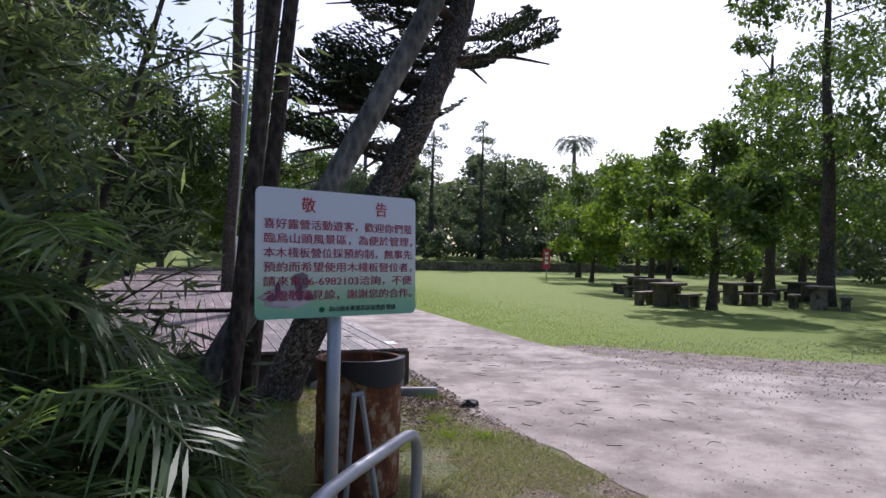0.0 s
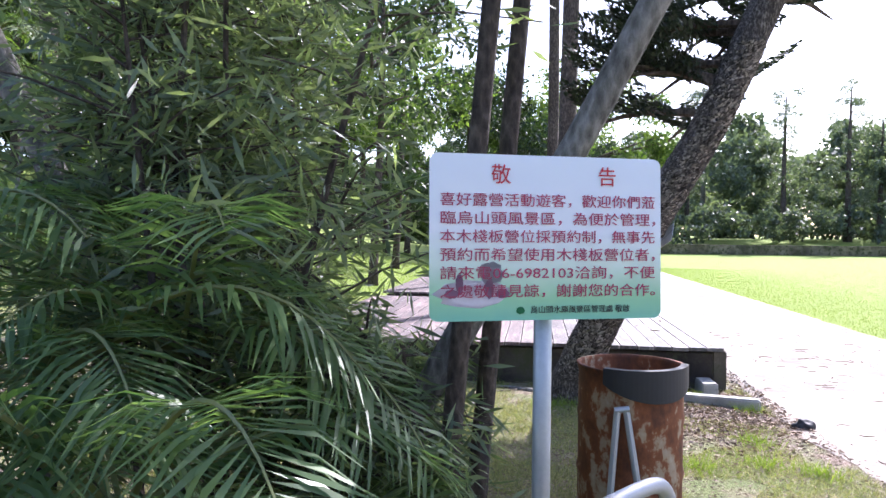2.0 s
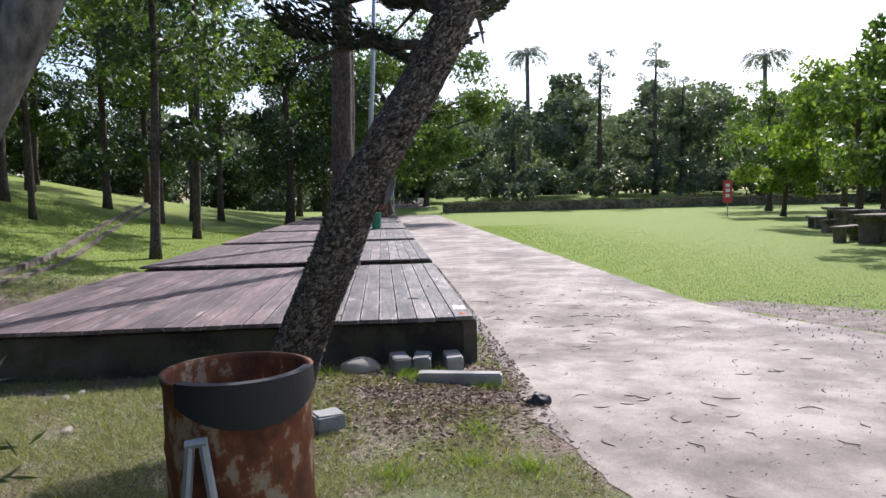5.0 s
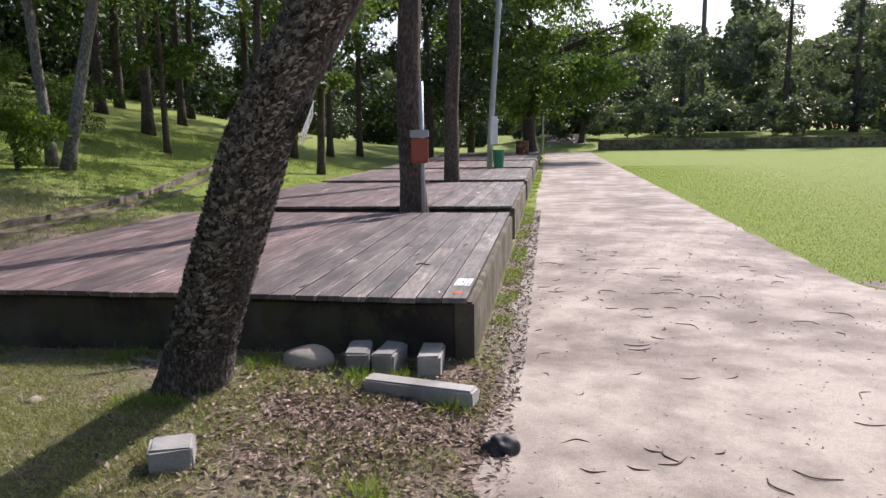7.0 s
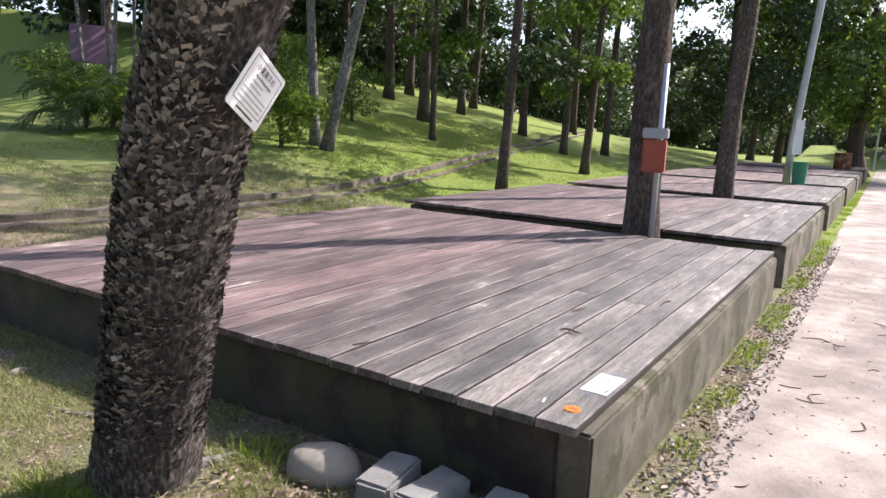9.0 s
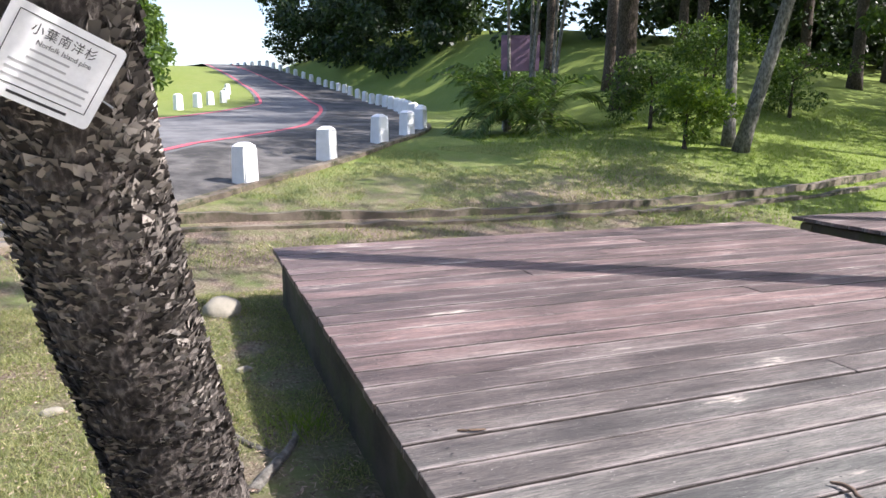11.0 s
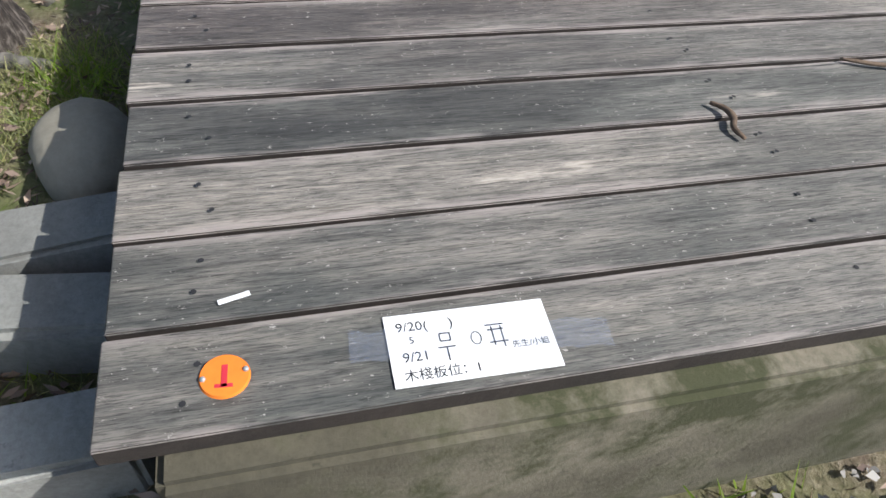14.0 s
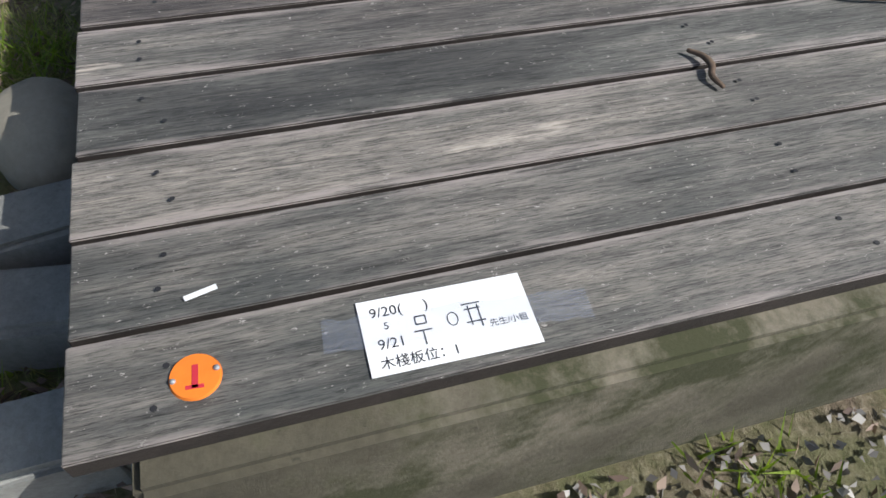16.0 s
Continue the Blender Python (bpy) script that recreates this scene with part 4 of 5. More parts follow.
yaw = math.degrees(math.atan2(0.246, 0.684))
notice = thing("notice_board", "white-and-green printed camping notice on a grey steel post", "sign", at=pose(-1.797, -4.905, 0, 0, 0, yaw))
W, H = 0.727, 0.488
board = part("board", rounded_plate(W, H, 0.006, 0.025), board_mat(), notice)
board.matrix_basis = pose(0, 0, 1.531, -2)
post = part("post", tube(bmesh.new(), [(0, 0.044, -0.1), (0, 0.044, 1.745)], [0.028, 0.028], 14), M["galv"], notice, smooth=True)
F = -0.0052
face = lambda x, z: pose(x, F, z, 90, 0, 0)
text("heading", "敬", 0.062, M["red"], board, face(-0.15, 0.163), 'CENTER')
text("heading", "告", 0.062, M["red"], board, face(0.185, 0.163), 'CENTER')
for i, line in enumerate(("喜好露營活動遊客，歡迎你們蒞", "臨烏山頭風景區，為便於管理，", "本木棧板營位採預約制，無事先", "預約而希望使用木棧板營位者，", "請來電06-6982103洽詢，不便", "之處敬請見諒，謝謝您的合作。")):
    ob = text("text_line", line, 0.041, M["plum"], board, face(-0.335, 0.095 - i * 0.0535), 'LEFT', 0.0008)
    wd = max(v.co.x for v in ob.data.vertices) - min(v.co.x for v in ob.data.vertices)
    ob.matrix_basis = face(-0.335, 0.095 - i * 0.0535) @ Matrix.Diagonal((0.675 / max(wd, 0.1), 1, 1, 1))
text("signature", "烏山頭水庫風景區管理處 敬啟", 0.024, M["ink"], board, face(-0.06, -0.222), 'LEFT', 0.0006)


def blob(name, cx, cz, rx, rz, mat, parent, y, seed=0):
    rng = random.Random(seed)
    bm = bmesh.new()
    vs = [bm.verts.new((cx + rx * math.cos(a) * rng.uniform(.82, 1.1), y, cz + rz * math.sin(a) * rng.uniform(.82, 1.1))) for a in (6.283 * k / 18 for k in range(18))]
    bm.faces.new(vs)
    bmesh.ops.solidify(bm, geom=bm.faces[:], thickness=0.0006)
    return part(name, bm, mat, parent)


blob("print_patch", -0.235, -0.165, 0.115, 0.045, plain("pale_print", (0.72, 0.66, 0.70), 0.5), board, -0.0034, 1)
blob("print_patch", -0.18, -0.105, 0.038, 0.036, plain("grey_print", (0.34, 0.34, 0.36), 0.5), board, -0.0038, 2)
for k, (x, z, a, b) in enumerate(((-0.275, -0.135, .012, .03), (-0.185, -0.15, .014, .032), (-0.30, -0.165, .022, .014), (-0.145, -0.165, .022, .014))):
    blob("print_patch", x, z, a, b, plain("dark_print", (0.30, 0.16, 0.24), 0.5), board, -0.0042, 3 + k)
blob("print_patch", -0.09, -0.215, .014, .012, plain("green_print", (0.03, 0.25, 0.10), 0.5), board, -0.0042, 9)

# ---------- hoop rail and rusty drum ----------
hoop = spline([(-1.40, -4.70, -0.05), (-1.40, -4.70, 0.35), (-1.40, -4.705, 0.62), (-1.415, -4.73, 0.72), (-1.47, -4.80, 0.765), (-1.62, -5.0, 0.775), (-1.90, -5.36, 0.77), (-2.0, -5.48, 0.73), (-2.03, -5.52, 0.62), (-2.03, -5.52, 0.3), (-2.03, -5.52, -0.05)], 5)
tagged(link("hoop_rail", tube(bmesh.new(), hoop, [0.025] * len(hoop), 14), M["galv"], smooth=True), "bent grey galvanised steel hoop rail", "railing")

DX, DY, DR, DH = -1.335, -3.28, 0.268, 0.868
drum = thing("rusty_drum", "rusty open-topped oil drum litter bin with flaking paint", "bin", at=pose(DX, DY, 0))
bm = bmesh.new()
prof = [(0.0, 0.02), (DR * 0.97, 0.02), (DR, 0.05)]
for k in range(1, 30):
    z = 0.05 + 0.80 * k / 30
    prof.append((DR + 0.010 * math.exp(-((z - 0.31) / 0.014) ** 2) + 0.010 * math.exp(-((z - 0.60) / 0.014) ** 2), z))
prof += [(DR + 0.010, 0.86), (DR + 0.012, DH), (DR - 0.006, DH), (DR - 0.010, 0.85), (DR - 0.012, 0.06), (0.0, 0.055)]
rings = []
for r, z in prof:
    rings.append([bm.verts.new((r * math.cos(6.2832 * k / 48) * (1 + 0.008 * math.sin(3 * 6.2832 * k / 48)), r * math.sin(6.2832 * k / 48), z)) for k in range(48)])
for r0, r1 in zip(rings, rings[1:]):
    for k in range(48):
        bm.faces.new((r0[k], r0[(k + 1) % 48], r1[(k + 1) % 48], r1[k]))
bmesh.ops.remove_doubles(bm, verts=bm.verts, dist=0.0005)
part("body", bm, M["rust"], drum, smooth=True)
# strip of torn rubber sheet hung over the rim
bm = bmesh.new()
prev = None
for k in range(25):
    a = radians(-125 + 118 * k / 24)
    low = 0.14 * math.sin(math.pi * (k + 2) / 28) ** 0.6 + 0.01
    row = [bm.verts.new((r * math.cos(a), r * math.sin(a), z)) for r, z in ((DR - 0.02, DH - 0.03), (DR - 0.018, DH + 0.012), (DR + 0.02, DH + 0.012), (DR + 0.022, DH - low))]
    if prev:
        for j in range(3):
            bm.faces.new((prev[j], row[j], row[j + 1], prev[j + 1]))
    prev = row
part("rubber_flap", bm, M["black"], drum, "torn black rubber sheet over the rim")
for x0, x1 in ((-0.10, -0.16), (-0.06, 0.05)):
    part("strut", tube(bmesh.new(), [(x0, -0.305, 0.70), (x1, -0.38, -0.02)], [0.017, 0.017], 8), M["galv"], drum, "bent grey steel strut")
part("strut", tube(bmesh.new(), [(-0.115, -0.31, 0.69), (-0.045, -0.31, 0.70)], [0.016, 0.016], 8), M["galv"], drum)

# ---------- clutter at the deck corner ----------
def block(x, y, z, lx, ly, lz, rz, label, group="", name="concrete_block", tilt=0):
    bm = cube(-lx / 2, lx / 2, -ly / 2, ly / 2, 0, lz, 0.012)
    rg = random.Random(int(x * 100))
    for v in bm.verts:
        v.co += Vector((rg.uniform(-.004, .004), rg.uniform(-.004, .004), rg.uniform(-.004, .004)))
    ob = tagged(link(name, bm, M["block"]), label, "block", group)
    ob.matrix_world = pose(x, y, z, tilt, 0, rz)
    return ob


for x, y, a in ((-0.66, -0.20, 8), (-0.47, -0.19, -6), (-0.21, -0.17, 3)):
    block(x, y, height(x, y) - 0.01, 0.145, 0.28, 0.15, a, "short grey concrete block beside the deck", "blocks at the deck corner")
block(-0.20, -0.62, height(-0.2, -0.62) - 0.005, 0.66, 0.13, 0.10, -13, "long grey concrete kerb piece lying on the ground", name="concrete_slab")
block(-1.16, -1.53, -0.02, 0.19, 0.17, 0.15, 24, "small square concrete block on thin grass")


def rock(name, x, y, z, sx, sy, sz, mat, label, seed, rz=0, ridge=0.12):
    bm = bmesh.new()
    bmesh.ops.create_icosphere(bm, subdivisions=4, radius=1)
    for v in bm.verts:
        v.co *= 1 + ridge * noise.noise(v.co * 1.1 + Vector((seed, 0, 0))) + 0.03 * noise.noise(v.co * 4 + Vector((0, seed, 0)))
        v.co = Vector((v.co.x * sx, v.co.y * sy, v.co.z * sz))
    ob = tagged(link(name, bm, mat, smooth=True), label, "stone")
    ob.matrix_world = pose(x, y, z, 0, 0, rz)
    return ob


rock("boulder", -0.99, -0.20, 0.07, 0.165, 0.12, 0.095, M["stone"], "smooth rounded grey-brown boulder beside the deck", 3, 15, 0.13)
rock("stone", -4.45, -0.40, 0.02, 0.16, 0.14, 0.10, M["stone"], "rough stone near the deck's back corner", 6)
rock("charred_lump", 0.29, -1.2, 0.035, 0.07, 0.06, 0.05, M["black"], "charred black lump on the path edge", 8, 20, 0.6)

rng = random.Random(8)
for i in range(6):
    x, y = rng.uniform(-3.6, -1.7), rng.uniform(-1.4, -0.3)
    rock("stone", x, y, height(x, y), rng.uniform(.03, .06), rng.uniform(.03, .06), .03, M["stone"], "small half-buried stone in thin turf", i + 20)

# surface roots
for pts, r in (([(-1.75, -0.42, 0.04), (-1.95, -0.30, 0.05), (-2.15, -0.2, 0.06), (-2.4, -0.16, 0.02)], 0.028), ([(-1.5, -0.62, 0.05), (-1.42, -0.45, 0.05), (-1.4, -0.3, 0.03), (-1.45, -0.2, -0.01)], 0.03),
               ([(-2.0, -0.28, 0.04), (-2.3, -0.45, 0.05), (-2.7, -0.5, 0.02)], 0.018)):
    ps = spline([(x, y, z * 0.5 + height(x, y) - 0.02) for x, y, z in pts], 6)
    tagged(link("tree_root", tube(bmesh.new(), ps, [r * (1 - 0.5 * i / len(ps)) for i in range(len(ps))], 8, True, 0.12, rng), M["barkC"], smooth=True), "pale exposed root in the turf", "root")


# ---------- things on the deck ----------
Z = DECK_H + 0.0045
disc = thing("number_disc", "round orange enamel number disc screwed to the deck", "number plate", at=pose(-0.083, 0.15, Z, 0, 0, 86))
bm = bmesh.new()
bmesh.ops.create_cone(bm, cap_ends=True, segments=40, radius1=0.032, radius2=0.030, depth=0.004)
part("plate", bm, M["orange"], disc)
one = text("numeral", "1", 0.05, M["red"], disc, pose(0.0, -0.0165, 0.0022) @ Matrix.Diagonal((1.5, 0.92, 1, 1)), 'CENTER', 0.0005)
part("numeral_foot", cube(-0.011, 0.011, -0.0175, -0.0125, 0.0017, 0.0027), M["red"], disc)
for x in (-0.026, 0.026):
    bm = bmesh.new()
    bmesh.ops.create_uvsphere(bm, u_segments=10, v_segments=6, radius=0.004)
    bmesh.ops.translate(bm, verts=bm.verts, vec=(x, -0.004 if x < 0 else 0.006, 0.0025))
    part("screw", bm, M["galv"], disc)

card = thing("booking_card", "white handwritten booking card taped to the deck edge", "card", at=pose(-0.080, 0.472, Z + 0.001, 0, 0, 89))
part("paper", cube(-0.114, 0.114, -0.056, 0.056, -0.0008, 0.0004), M["paper"], card)
text("date", "9/20(     )", 0.021, M["ink"], card, pose(-0.100, 0.028, 0.0008), 'LEFT', 0.0002)
text("date", "5", 0.015, M["ink"], card, pose(-0.085, 0.008, 0.0008), 'LEFT', 0.0002)
text("date", "9/21", 0.021, M["ink"], card, pose(-0.098, -0.020, 0.0008), 'LEFT', 0.0002)
text("place", "木棧板位：1", 0.019, M["ink"], card, pose(-0.100, -0.047, 0.0008), 'LEFT', 0.0002)
text("title", "先生/小姐", 0.0125, M["ink"], card, pose(0.052, -0.018, 0.0008), 'LEFT', 0.0002)
# handwritten name, drawn as plain pen strokes
for x, y, w, h in ((-0.036, 0.018, .014, .002), (-0.036, 0.006, .014, .002), (-0.043, 0.012, .002, .012), (-0.029, 0.012, .002, .012), (-0.036, -0.004, .024, .002), (-0.036, -0.014, .002, .022),
                   (0.035, 0.022, .026, .002), (0.035, 0.014, .022, .002), (0.030, 0.004, .002, .03), (0.043, 0.002, .002, .034), (0.036, -0.006, .026, .002)):
    part("pen_stroke", cube(x - w / 2, x + w / 2, y - h / 2, y + h / 2, 0.0004, 0.001), M["ink"], card)
ring = [(0.006 + 0.007 * math.cos(6.283 * k / 14), 0.004 + 0.010 * math.sin(6.283 * k / 14), 0.0008) for k in range(15)]
part("pen_stroke", tube(bmesh.new(), ring, [0.0008] * 15, 4, False), M["ink"], card)

tape_mat, nt, p, geo, tex = base("clear_tape", 0.15)
p.inputs["Base Color"].default_value = (0.40, 0.45, 0.58, 1)
p.inputs["Alpha"].default_value = 0.14
bm = bmesh.new()
rg = random.Random(2)
top = [(-0.165 + 0.36 * k / 30, 0.026 + rg.uniform(-.003, .003)) for k in range(31)]
bot = [(-0.165 + 0.36 * k / 30, -0.022 + rg.uniform(-.003, .003)) for k in range(30, -1, -1)]
bm.faces.new([bm.verts.new((x, y, 0)) for x, y in top + bot])
tape = tagged(link("clear_tape", bm, tape_mat), "strip of crinkled clear sticky tape on the planks", "tape")
tape.matrix_world = pose(-0.080, 0.472, Z + 0.0022, 0, 0, 85)


def twig(name, label, pts, r, mat="twig"):
    ps = spline(pts, 6)
    n = len(ps)
    return tagged(link(name, tube(bmesh.new(), ps, [r * (0.35 + 0.65 * math.sin(math.pi * (0.12 + 0.8 * i / n))) for i in range(n)], 7, True, 0.1, random.Random(3)), M[mat], smooth=True), label, "twig")


twig("curled_pod", "curled dry brown seed pod on the deck", [(-0.535, 1.070, Z + .006), (-0.510, 1.088, Z + .009), (-0.480, 1.090, Z + .009), (-0.455, 1.078, Z + .007), (-0.425, 1.086, Z + .004)], 0.0065)
twig("twig", "small forked twig lying on the deck", [(-1.19, 0.20, Z + .004), (-1.17, 0.24, Z + .006), (-1.165, 0.29, Z + .004)], 0.005)
twig("twig", "small forked twig lying on the deck", [(-0.26, 1.95, Z + .004), (-0.27, 2.05, Z + .006), (-0.24, 2.12, Z + .004)], 0.006)
twig("twig", "small forked twig lying on the deck", [(-0.65, 1.45, Z + .004), (-0.62, 1.52, Z + .006), (-0.60, 1.60, Z + .004)], 0.005)
rg = random.Random(14)
for i in range(95):
    x, y, a, n_ = rg.uniform(0.35, 2.9), rg.uniform(-3.0, 4.5), rg.uniform(0, 6.28), rg.uniform(.06, .2)
    twig("twig", "dry curled twig fallen on the concrete path", [(x, y, .008), (x + n_ * .5 * math.cos(a), y + n_ * .5 * math.sin(a), .012), (x + n_ * math.cos(a + .5), y + n_ * math.sin(a + .5), .008)], 0.0035)["group"] = "twigs on the path"
# flaked paint marks and screw heads
drip = tagged(link("paint_splash", cube(-.004, .004, -.022, .022, 0, .0012), M["whitepaint"]), "white paint splash on the plank end", "stain")
drip.matrix_world = pose(-0.205, 0.165, Z - 0.001, 0, 0, 14)
bm = bmesh.new()
for i in range(28):
    for y in (0.12, 1.12, 1.9, 2.72, 3.5, 4.6):
        for dx in (0.35, 0.68):
            x = -PITCH * (i + dx) + rg.uniform(-.008, .008)
            yy = y + rg.uniform(-.02, .02)
            vs = [bm.verts.new((x + .0045 * math.cos(6.283 * k / 8), yy + .0045 * math.sin(6.283 * k / 8), Z - 0.0005)) for k in range(8)]
            bm.faces.new(vs)
ob = tagged(link("screw_heads", bm, M["black"]), "rusty dark screw heads in the deck boards", "screws", kind="stuff")

# ---------- post, meter box, lamp pole ----------
box_t = thing("meter_box", "faded red metal box on a pipe against a tree", "electric box", at=pose(-1.17, 4.70, 0, 0, 0, 8))
part("pipe", tube(bmesh.new(), [(0.03, 0.09, 0.02), (0.03, 0.09, 2.15)], [0.028, 0.028], 10), M["galv"], box_t, smooth=True)
part("body", cube(-0.11, 0.11, -0.06, 0.06, 1.10, 1.42, 0.012), M["redbox"], box_t)
part("hood", cube(-0.12, 0.12, -0.075, 0.065, 1.43, 1.53, 0.01), M["galv"], box_t, "grey weathered hood")
part("door", cube(-0.09, 0.09, -0.068, -0.061, 1.13, 1.39, 0.003), M["redbox"], box_t)

pole = thing("lamp_pole", "slightly leaning grey steel lamp pole by the decks", "pole")
part("shaft", tube(bmesh.new(), [(-1.25, 16.05, 0), (-1.2, 16.05, 1.5), (-0.95, 16.1, 5), (-0.75, 16.1, 9)], [0.09, 0.085, 0.075, 0.06], 14), M["galv"], pole, smooth=True)
part("base_plate", cube(-1.42, -1.08, 15.88, 16.22, 0.0, 0.03, 0.005), M["galv"], pole)
part("notice_plate", cube(-1.16, -0.98, 15.93, 15.945, 1.15, 1.95, 0.004), M["paper"], pole, "white upright plate")
bm = tube(bmesh.new(), [(-0.95, 15.8, 0.46), (-0.95, 15.8, 0.48), (-0.95, 15.8, 1.0)], [0.13, 0.14, 0.17], 18)
tagged(link("green_bin", bm, M["green"]), "small green plastic bin on the deck", "bin")
bm = tube(bmesh.new(), [(-0.75, 28.6, 0.46), (-0.75, 28.6, 1.1)], [0.3, 0.3], 20)
tagged(link("rusty_drum", bm, M["rust"]), "distant rusty drum on the last deck", "bin")
far_pole = thing("lamp_pole", "grey pole at the far end of the path", "pole")
part("shaft", tube(bmesh.new(), [(0.05, 42, 0), (0.1, 42, 3.2)], [0.06, 0.05], 10), M["galv"], far_pole)

# ---------- the name plate on the pine ----------
plate = thing("tree_label", "white metal species plate wired to the pine trunk", "sign")
card_bm = rounded_plate(0.25, 0.19, 0.003, 0.012)
pl = part("plate", card_bm, M["paper"], plate)
for x0, x1, z0, z1 in ((-.105, .105, .078, .080), (-.105, .105, -.066, -.064), (-.105, -.103, -.066, .080), (.103, .105, -.066, .080)):
    part("border_line", cube(x0, x1, -0.0024, -0.0018, z0, z1), M["ink"], pl)
text("species", "小葉南洋杉", 0.026, M["ink"], pl, pose(0.0, -0.002, 0.047, 90), 'CENTER', 0.0003, 1.2)
text("species", "Norfolk Island pine", 0.0155, M["ink"], pl, pose(0.01, -0.002, 0.027, 90), 'CENTER', 0.0003)
for k in range(5):
    part("text_bar", cube(-.085 + (0.03 if k < 2 else 0), .03 + .06 * (k > 1), -0.0022, -0.0018, .012 - k * .016, .0165 - k * .016), plain("grey_print", (0.42, 0.42, 0.42), 0.6), pl)
part("text_bar", cube(-.06, .07, -0.0022, -0.0018, -.083, -.077), M["ink"], pl)
part("wire", tube(bmesh.new(), [(-0.16, 0.02, 0.0), (0, 0.002, 0.0), (0.16, 0.02, -0.03)], [0.002] * 3, 5), M["galv"], plate)
plate.matrix_world = pose(-0.712, -0.797, 1.535, 22, 25, 113) @ Matrix.Diagonal((0.80, 0.80, 0.92, 1))

# ---------- bollards, banner, boards ----------
bol = thing("bollard", "white-painted concrete roadside bollard", "bollard", "bollards along the road")
bm = cube(-0.14, 0.14, -0.14, 0.14, -0.1, 0.53, 0.02)
for v in bm.verts:
    if v.co.z > 0.45:
        v.co.x *= 0.9
        v.co.y *= 0.9
part("post", bm, M["whitepaint"], bol)
bm = bmesh.new()
bmesh.ops.create_cone(bm, cap_ends=True, segments=4, radius1=0.172, radius2=0.07, depth=0.06)
bmesh.ops.rotate(bm, verts=bm.verts, matrix=Matrix.Rotation(radians(45), 3, 'Z'))
bmesh.ops.translate(bm, verts=bm.verts, vec=(0, 0, 0.558))
part("cap", bm, M["whitepaint"], bol)
spots, line = [], spline([(x, y, 0) for x, y in offset_line(R_EDGE, L_EDGE, 0.1, 0.3)[0][1:]], 24)
acc, last = 99, None
for q in line:
    acc += (q - last).length if last else 0
    if acc > 2.05:
        spots.append(q)
        acc = 0
    last = q
for x, y in ((-24, -1.6), (-26.5, -0.8), (-29, -0.1), (-32, 0.5), (-35, 1.2), (-38, 1.5), (-42, 1.8)):
    spots.append(Vector((x, y, 0)))
spots.append(Vector((-9.54, -1.75, 0)))
bol.matrix_world = Matrix.Translation(on(spots[0].x, spots[0].y)) @ pose(0, 0, 0, 0, 0, 40)
for q in spots[1:]:
    copy_thing(bol, Matrix.Translation(on(q.x, q.y)) @ pose(0, 0, 0, 0, 0, rg.uniform(15, 60)))

ban = thing("banner_sign", "small red upright banner sign on the lawn", "sign", at=pose(17.5, 29.0, 0, 0, 0, -30))
part("post", tube(bmesh.new(), [(0, 0.03, 0), (0, 0.03, 1.9)], [0.03, 0.03], 8), M["galv"], ban)
part("cloth", cube(-0.22, 0.22, -0.01, 0.01, 0.75, 1.95, 0.005), M["banner"], ban)
for k in range(3):
    part("text_bar", cube(-0.1, 0.1, -0.014, -0.0105, 1.05 + k * 0.27, 1.22 + k * 0.27), M["paper"], ban)
zz = height(-15.5, 7.4)
pb = thing("information_board", "faded purple information board among palms", "sign", at=pose(-15.9, 7.7, zz, 0, 0, 70))
part("panel", cube(-0.5, 0.5, -0.02, 0.02, 1.5, 2.4, 0.01), M["purple"], pb)
for x in (-0.4, 0.4):
    part("leg", tube(bmesh.new(), [(x, 0.04, -0.1), (x, 0.04, 2.3)], [0.03, 0.03], 8), M["galv"], pb)

# dark stone picnic tables and benches beside the lawn
tb = thing("stone_table", "dark stone picnic table in tree shade", "table", "picnic tables beside the lawn")
part("tabletop", cube(-0.75, 0.75, -0.4, 0.4, 0.66, 0.75, 0.02), M["kerb"], tb)
for x in (-0.45, 0.45):
    part("leg", cube(x - 0.12, x + 0.12, -0.25, 0.25, -0.02, 0.66, 0.015), M["kerb"], tb)
bn = thing("stone_bench", "dark stone bench in tree shade", "bench", "picnic benches beside the lawn")
part("seat", cube(-0.7, 0.7, -0.18, 0.18, 0.36, 0.43, 0.015), M["kerb"], bn)
for x in (-0.45, 0.45):
    part("leg", cube(x - 0.1, x + 0.1, -0.13, 0.13, -0.02, 0.36, 0.01), M["kerb"], bn)
first = True
for x, y, a in ((14.2, 14.5, 10), (12.2, 11.0, 30), (15.8, 11.6, 0), (17.0, 9.4, 40), (19.6, 12.5, 15), (15.6, 17.4, 70), (20.5, 8.2, 20)):
    m = pose(x, y, 0, 0, 0, a)
    if first:
        tb.matrix_world = m
    else:
        copy_thing(tb, m)
    for k, s in ((0, -0.75), (1, 0.75)):
        mb = m @ pose(0, s, 0)
        if first and k == 0:
            bn.matrix_world = mb
        else:
            copy_thing(bn, mb)
    first = False

# low wall along the far edge of the lawn
bm = cube(4, 90, 47.2, 47.6, -0.2, 0.85, 0.02)
tagged(link("wall_far", bm, M["kerb"]), "low dark retaining wall beyond the lawn", "wall", kind="structure")

# ---------- grass, litter, gravel ----------
rgn = np.random.default_rng(3)


def keep(xy, test):
    return xy[np.array([test(x, y) for x, y in xy])]


def free_turf(x, y):
    on_deck = -4.6 < x < 0.04 and y > 0.05
    on_path = x > 0.2 + max(0, (-1.5 - y) * 0.1) and y < 60
    return not on_deck and not on_path


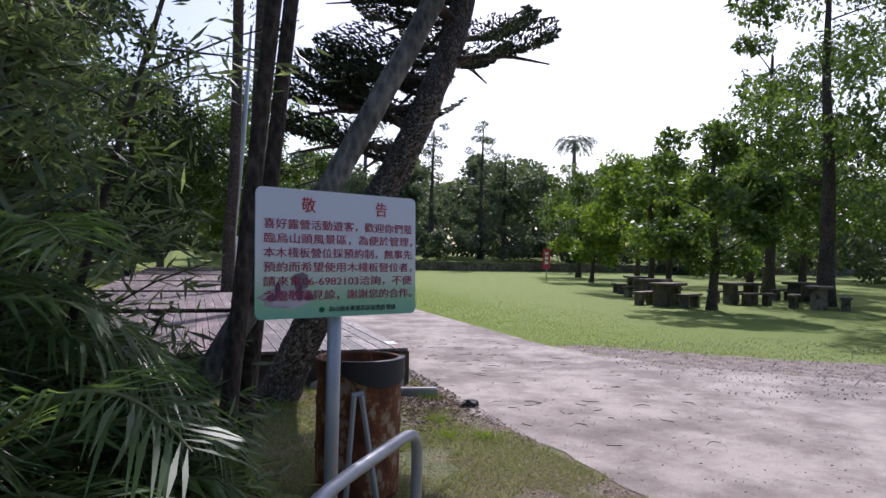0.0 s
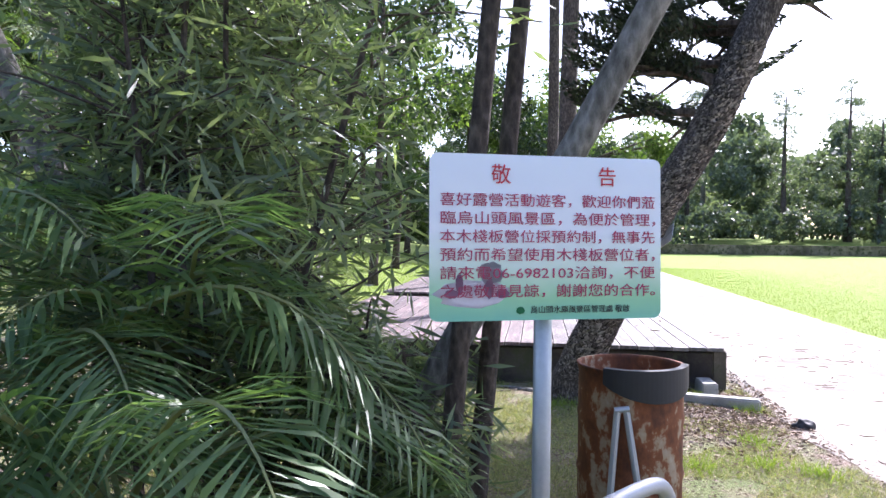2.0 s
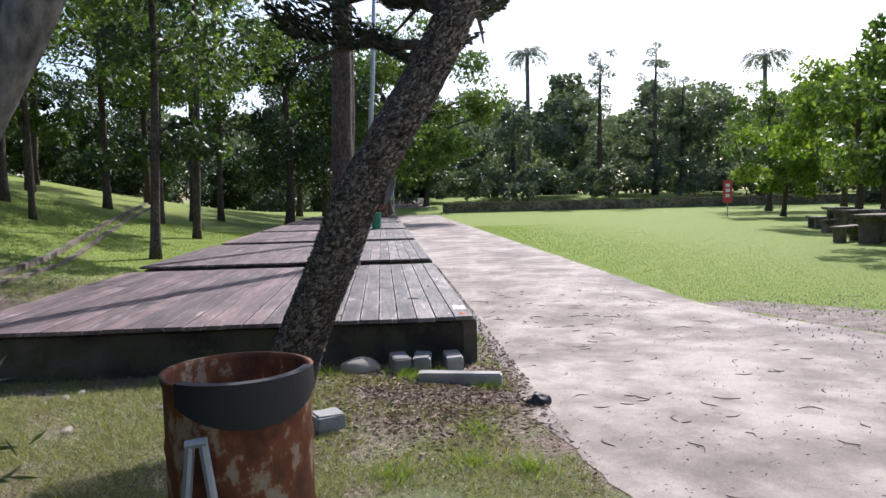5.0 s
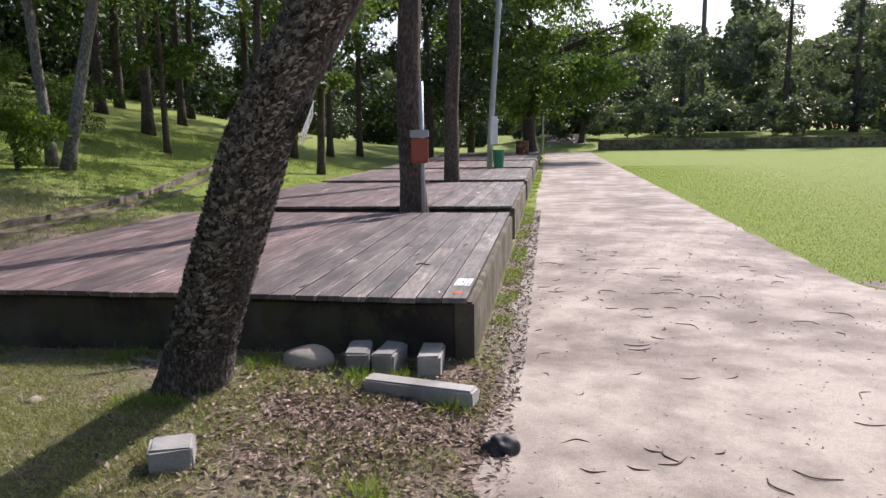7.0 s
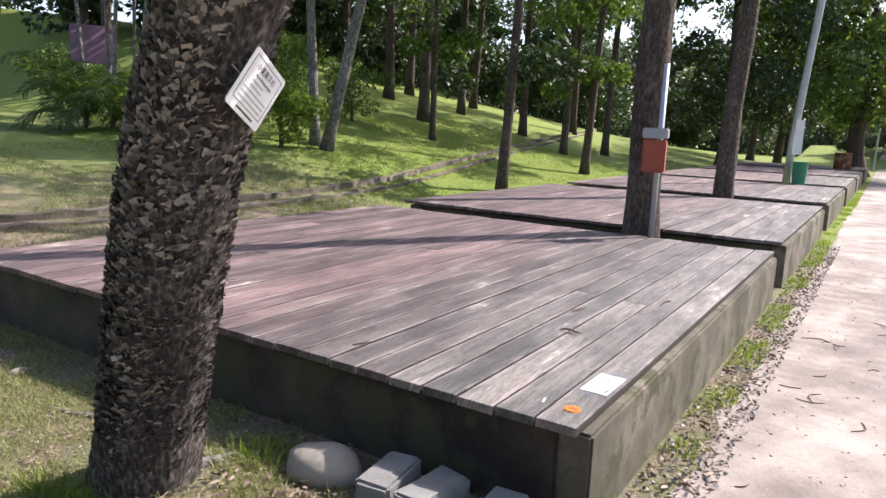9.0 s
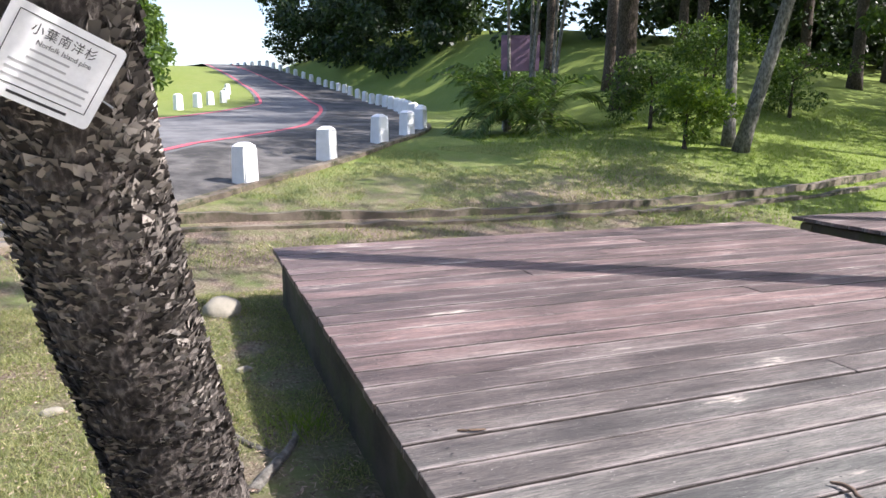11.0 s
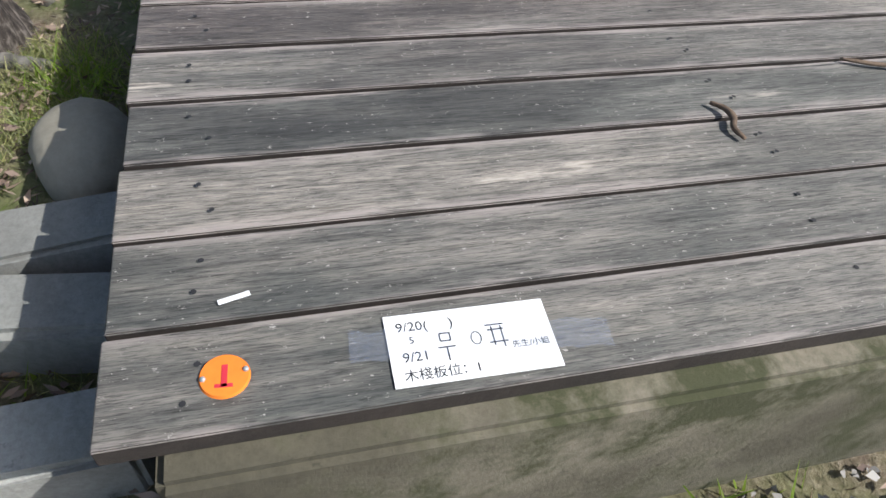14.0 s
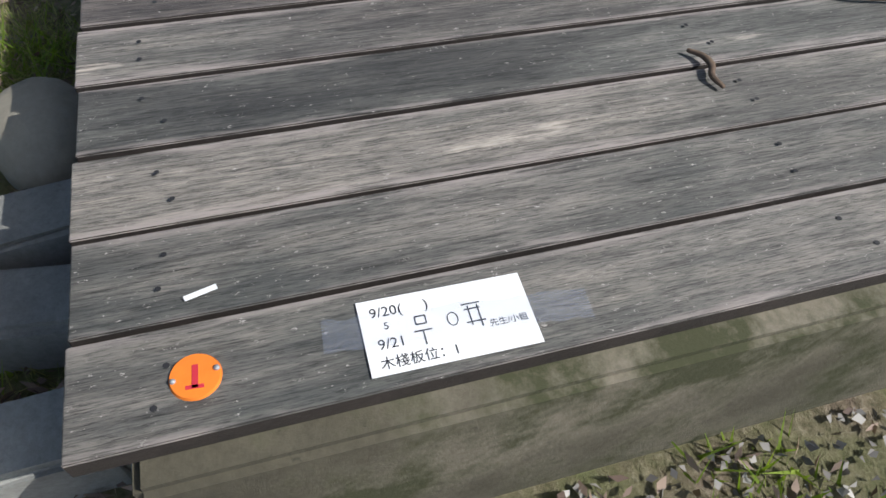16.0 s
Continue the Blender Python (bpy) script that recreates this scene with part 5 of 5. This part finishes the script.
def blades(name, label, xy, lo, hi, w, mat, lean=0.5):
    n = len(xy)
    z = np.array([height(x, y) for x, y in xy])
    b = np.column_stack([xy, z - 0.005])
    a = rgn.uniform(0, 6.283, n)
    side = np.stack([np.cos(a), np.sin(a), np.zeros(n)], 1) * (w * rgn.uniform(.6, 1.3, n))[:, None]
    h = rgn.uniform(lo, hi, n)[:, None]
    top = b + np.column_stack([rgn.normal(size=(n, 2)) * lean, np.ones(n)]) * h
    return tagged(quads(name, np.stack([b - side, b + side, top], 1), mat, None, 3), label, "grass", kind="stuff")


def patches(n, x0, x1, y0, y1, thr, scale):
    xy = np.column_stack([rgn.uniform(x0, x1, n), rgn.uniform(y0, y1, n)])
    return keep(xy, lambda x, y: noise.noise(Vector((x * scale, y * scale, 3.3))) > thr and free_turf(x, y))


blades("turf", "thin patchy grass round the deck", patches(240000, -5, 0.5, -5.0, 0.1, -0.05, 2.1), 0.012, 0.05, 0.0024, M["blade"], 0.8)
blades("turf", "thin patchy grass behind the deck", patches(110000, -12, -4.5, -3, 8, -0.05, 0.9), 0.015, 0.05, 0.005, M["blade"], 0.7)
blades("turf", "short tangled grass and straw beside the pine", patches(110000, -5, -1.0, -3.5, 0.1, -0.25, 2.4), 0.012, 0.05, 0.0024, M["blade"], 0.9)
blades("turf", "dry straw lying on bare earth behind the deck", patches(60000, -8, -4.5, -3, 7, -0.7, 1.6), 0.01, 0.035, 0.004, M["dryleaf"], 1.6)
tufts = np.concatenate([np.array(c) + rgn.normal(size=(160, 2)) * 0.07 for c in [(-1.55, -0.92), (-1.75, -0.95), (-0.35, -0.42), (-0.62, -0.35), (0.0, -0.75), (-0.75, -2.3), (-0.2, -1.7), (-0.3, -2.2), (-0.55, -0.5), (-2.3, -0.15), (-1.3, -0.25), (-0.02, -2.3)]])
blades("grass_tufts", "bright green tufts of grass by the deck corner", tufts, 0.03, 0.11, 0.004, M["lawnblade"], 0.6)
edge = np.column_stack([rgn.uniform(0.05, 0.24, 9000), rgn.uniform(-0.2, 22, 9000)])
edge = keep(edge, lambda x, y: noise.noise(Vector((x * 2, y * 2.2, 7))) > 0.0)
blades("grass_tufts", "grass growing along the deck wall", edge, 0.02, 0.09, 0.004, M["lawnblade"], 0.6)
field = np.column_stack([3.3 + np.abs(rgn.normal(size=60000)) * 2.2, rgn.uniform(0.5, 26, 60000)])
field = keep(field, lambda x, y: x > 3.36 + max(0, 2.9 - y) * 1.0 + 0.12 * noise.noise(Vector((y * 2, 0, 0))))
blades("lawn_grass", "mown bright green lawn grass", field, 0.012, 0.035, 0.005, M["lawnblade"], 0.5)
slope = np.column_stack([rgn.uniform(-14, -4.7, 50000), rgn.uniform(5, 22, 50000)])
blades("lawn_grass", "bright green grass on the slope", slope, 0.02, 0.06, 0.008, M["lawnblade"], 0.5)

xy = keep(np.column_stack([rgn.uniform(-4.5, 0.35, 30000), rgn.uniform(-4.5, 0.1, 30000)]), lambda x, y: free_turf(x, y) or (x < 0.4 and y < 0))
c = np.column_stack([xy, [height(x, y) + 0.016 for x, y in xy]])
ax = np.column_stack([rgn.normal(size=(len(c), 2)), rgn.normal(size=len(c)) * 0.15])
tagged(quads("leaf_litter", leaves(rgn, c, ax, 0.026, 0.006), M["dryleaf"]), "dry brown leaf and twig litter on the ground", "litter", kind="stuff")
# thicker fallen leaves in the hollow at the deck corner and along its wall
xy = np.concatenate([np.column_stack([rgn.normal(-0.45, 0.45, 5000), rgn.normal(-0.95, 0.5, 5000)]), np.column_stack([rgn.uniform(0.06, 0.34, 900), rgn.uniform(-0.6, 8, 900)])])
xy = keep(xy, lambda x, y: (free_turf(x, y) or 0.04 < x < 0.34) and not (x < 0.04 and y > 0.04))
c = np.column_stack([xy, [height(x, y) + 0.02 for x, y in xy]])
ax = np.column_stack([rgn.normal(size=(len(c), 2)), rgn.normal(size=len(c)) * 0.3])
tagged(quads("leaf_litter", leaves(rgn, c, ax, 0.045, 0.015), M["fallenleaf"]), "curled red-brown fallen leaves by the deck corner", "litter", kind="stuff")
xy = np.column_stack([rgn.uniform(0.3, 3.3, 2600), rgn.uniform(-5, 8, 2600)])
c = np.column_stack([xy, np.full(len(xy), 0.009)])
ax = np.column_stack([rgn.normal(size=(len(c), 2)), rgn.normal(size=len(c)) * 0.1])
tagged(quads("leaf_litter", leaves(rgn, c, ax, 0.022, 0.007), M["fallenleaf"]), "scattered dark leaf crumbs on the concrete path", "litter", kind="stuff")
xy = np.concatenate([np.column_stack([rgn.uniform(0.06, 0.36, 2600), rgn.uniform(-0.6, 9, 2600)]), np.column_stack([rgn.uniform(3.4, 9, 2600), rgn.uniform(-2, 3, 2600)])])
c = np.column_stack([xy, np.full(len(xy), 0.016)])
ax = np.column_stack([rgn.normal(size=(len(c), 2)), rgn.normal(size=len(c)) * 0.3])
tagged(quads("gravel", leaves(rgn, c, ax, 0.024, 0.02), M["pebble"]), "loose grey gravel beside the path", "gravel", kind="stuff")
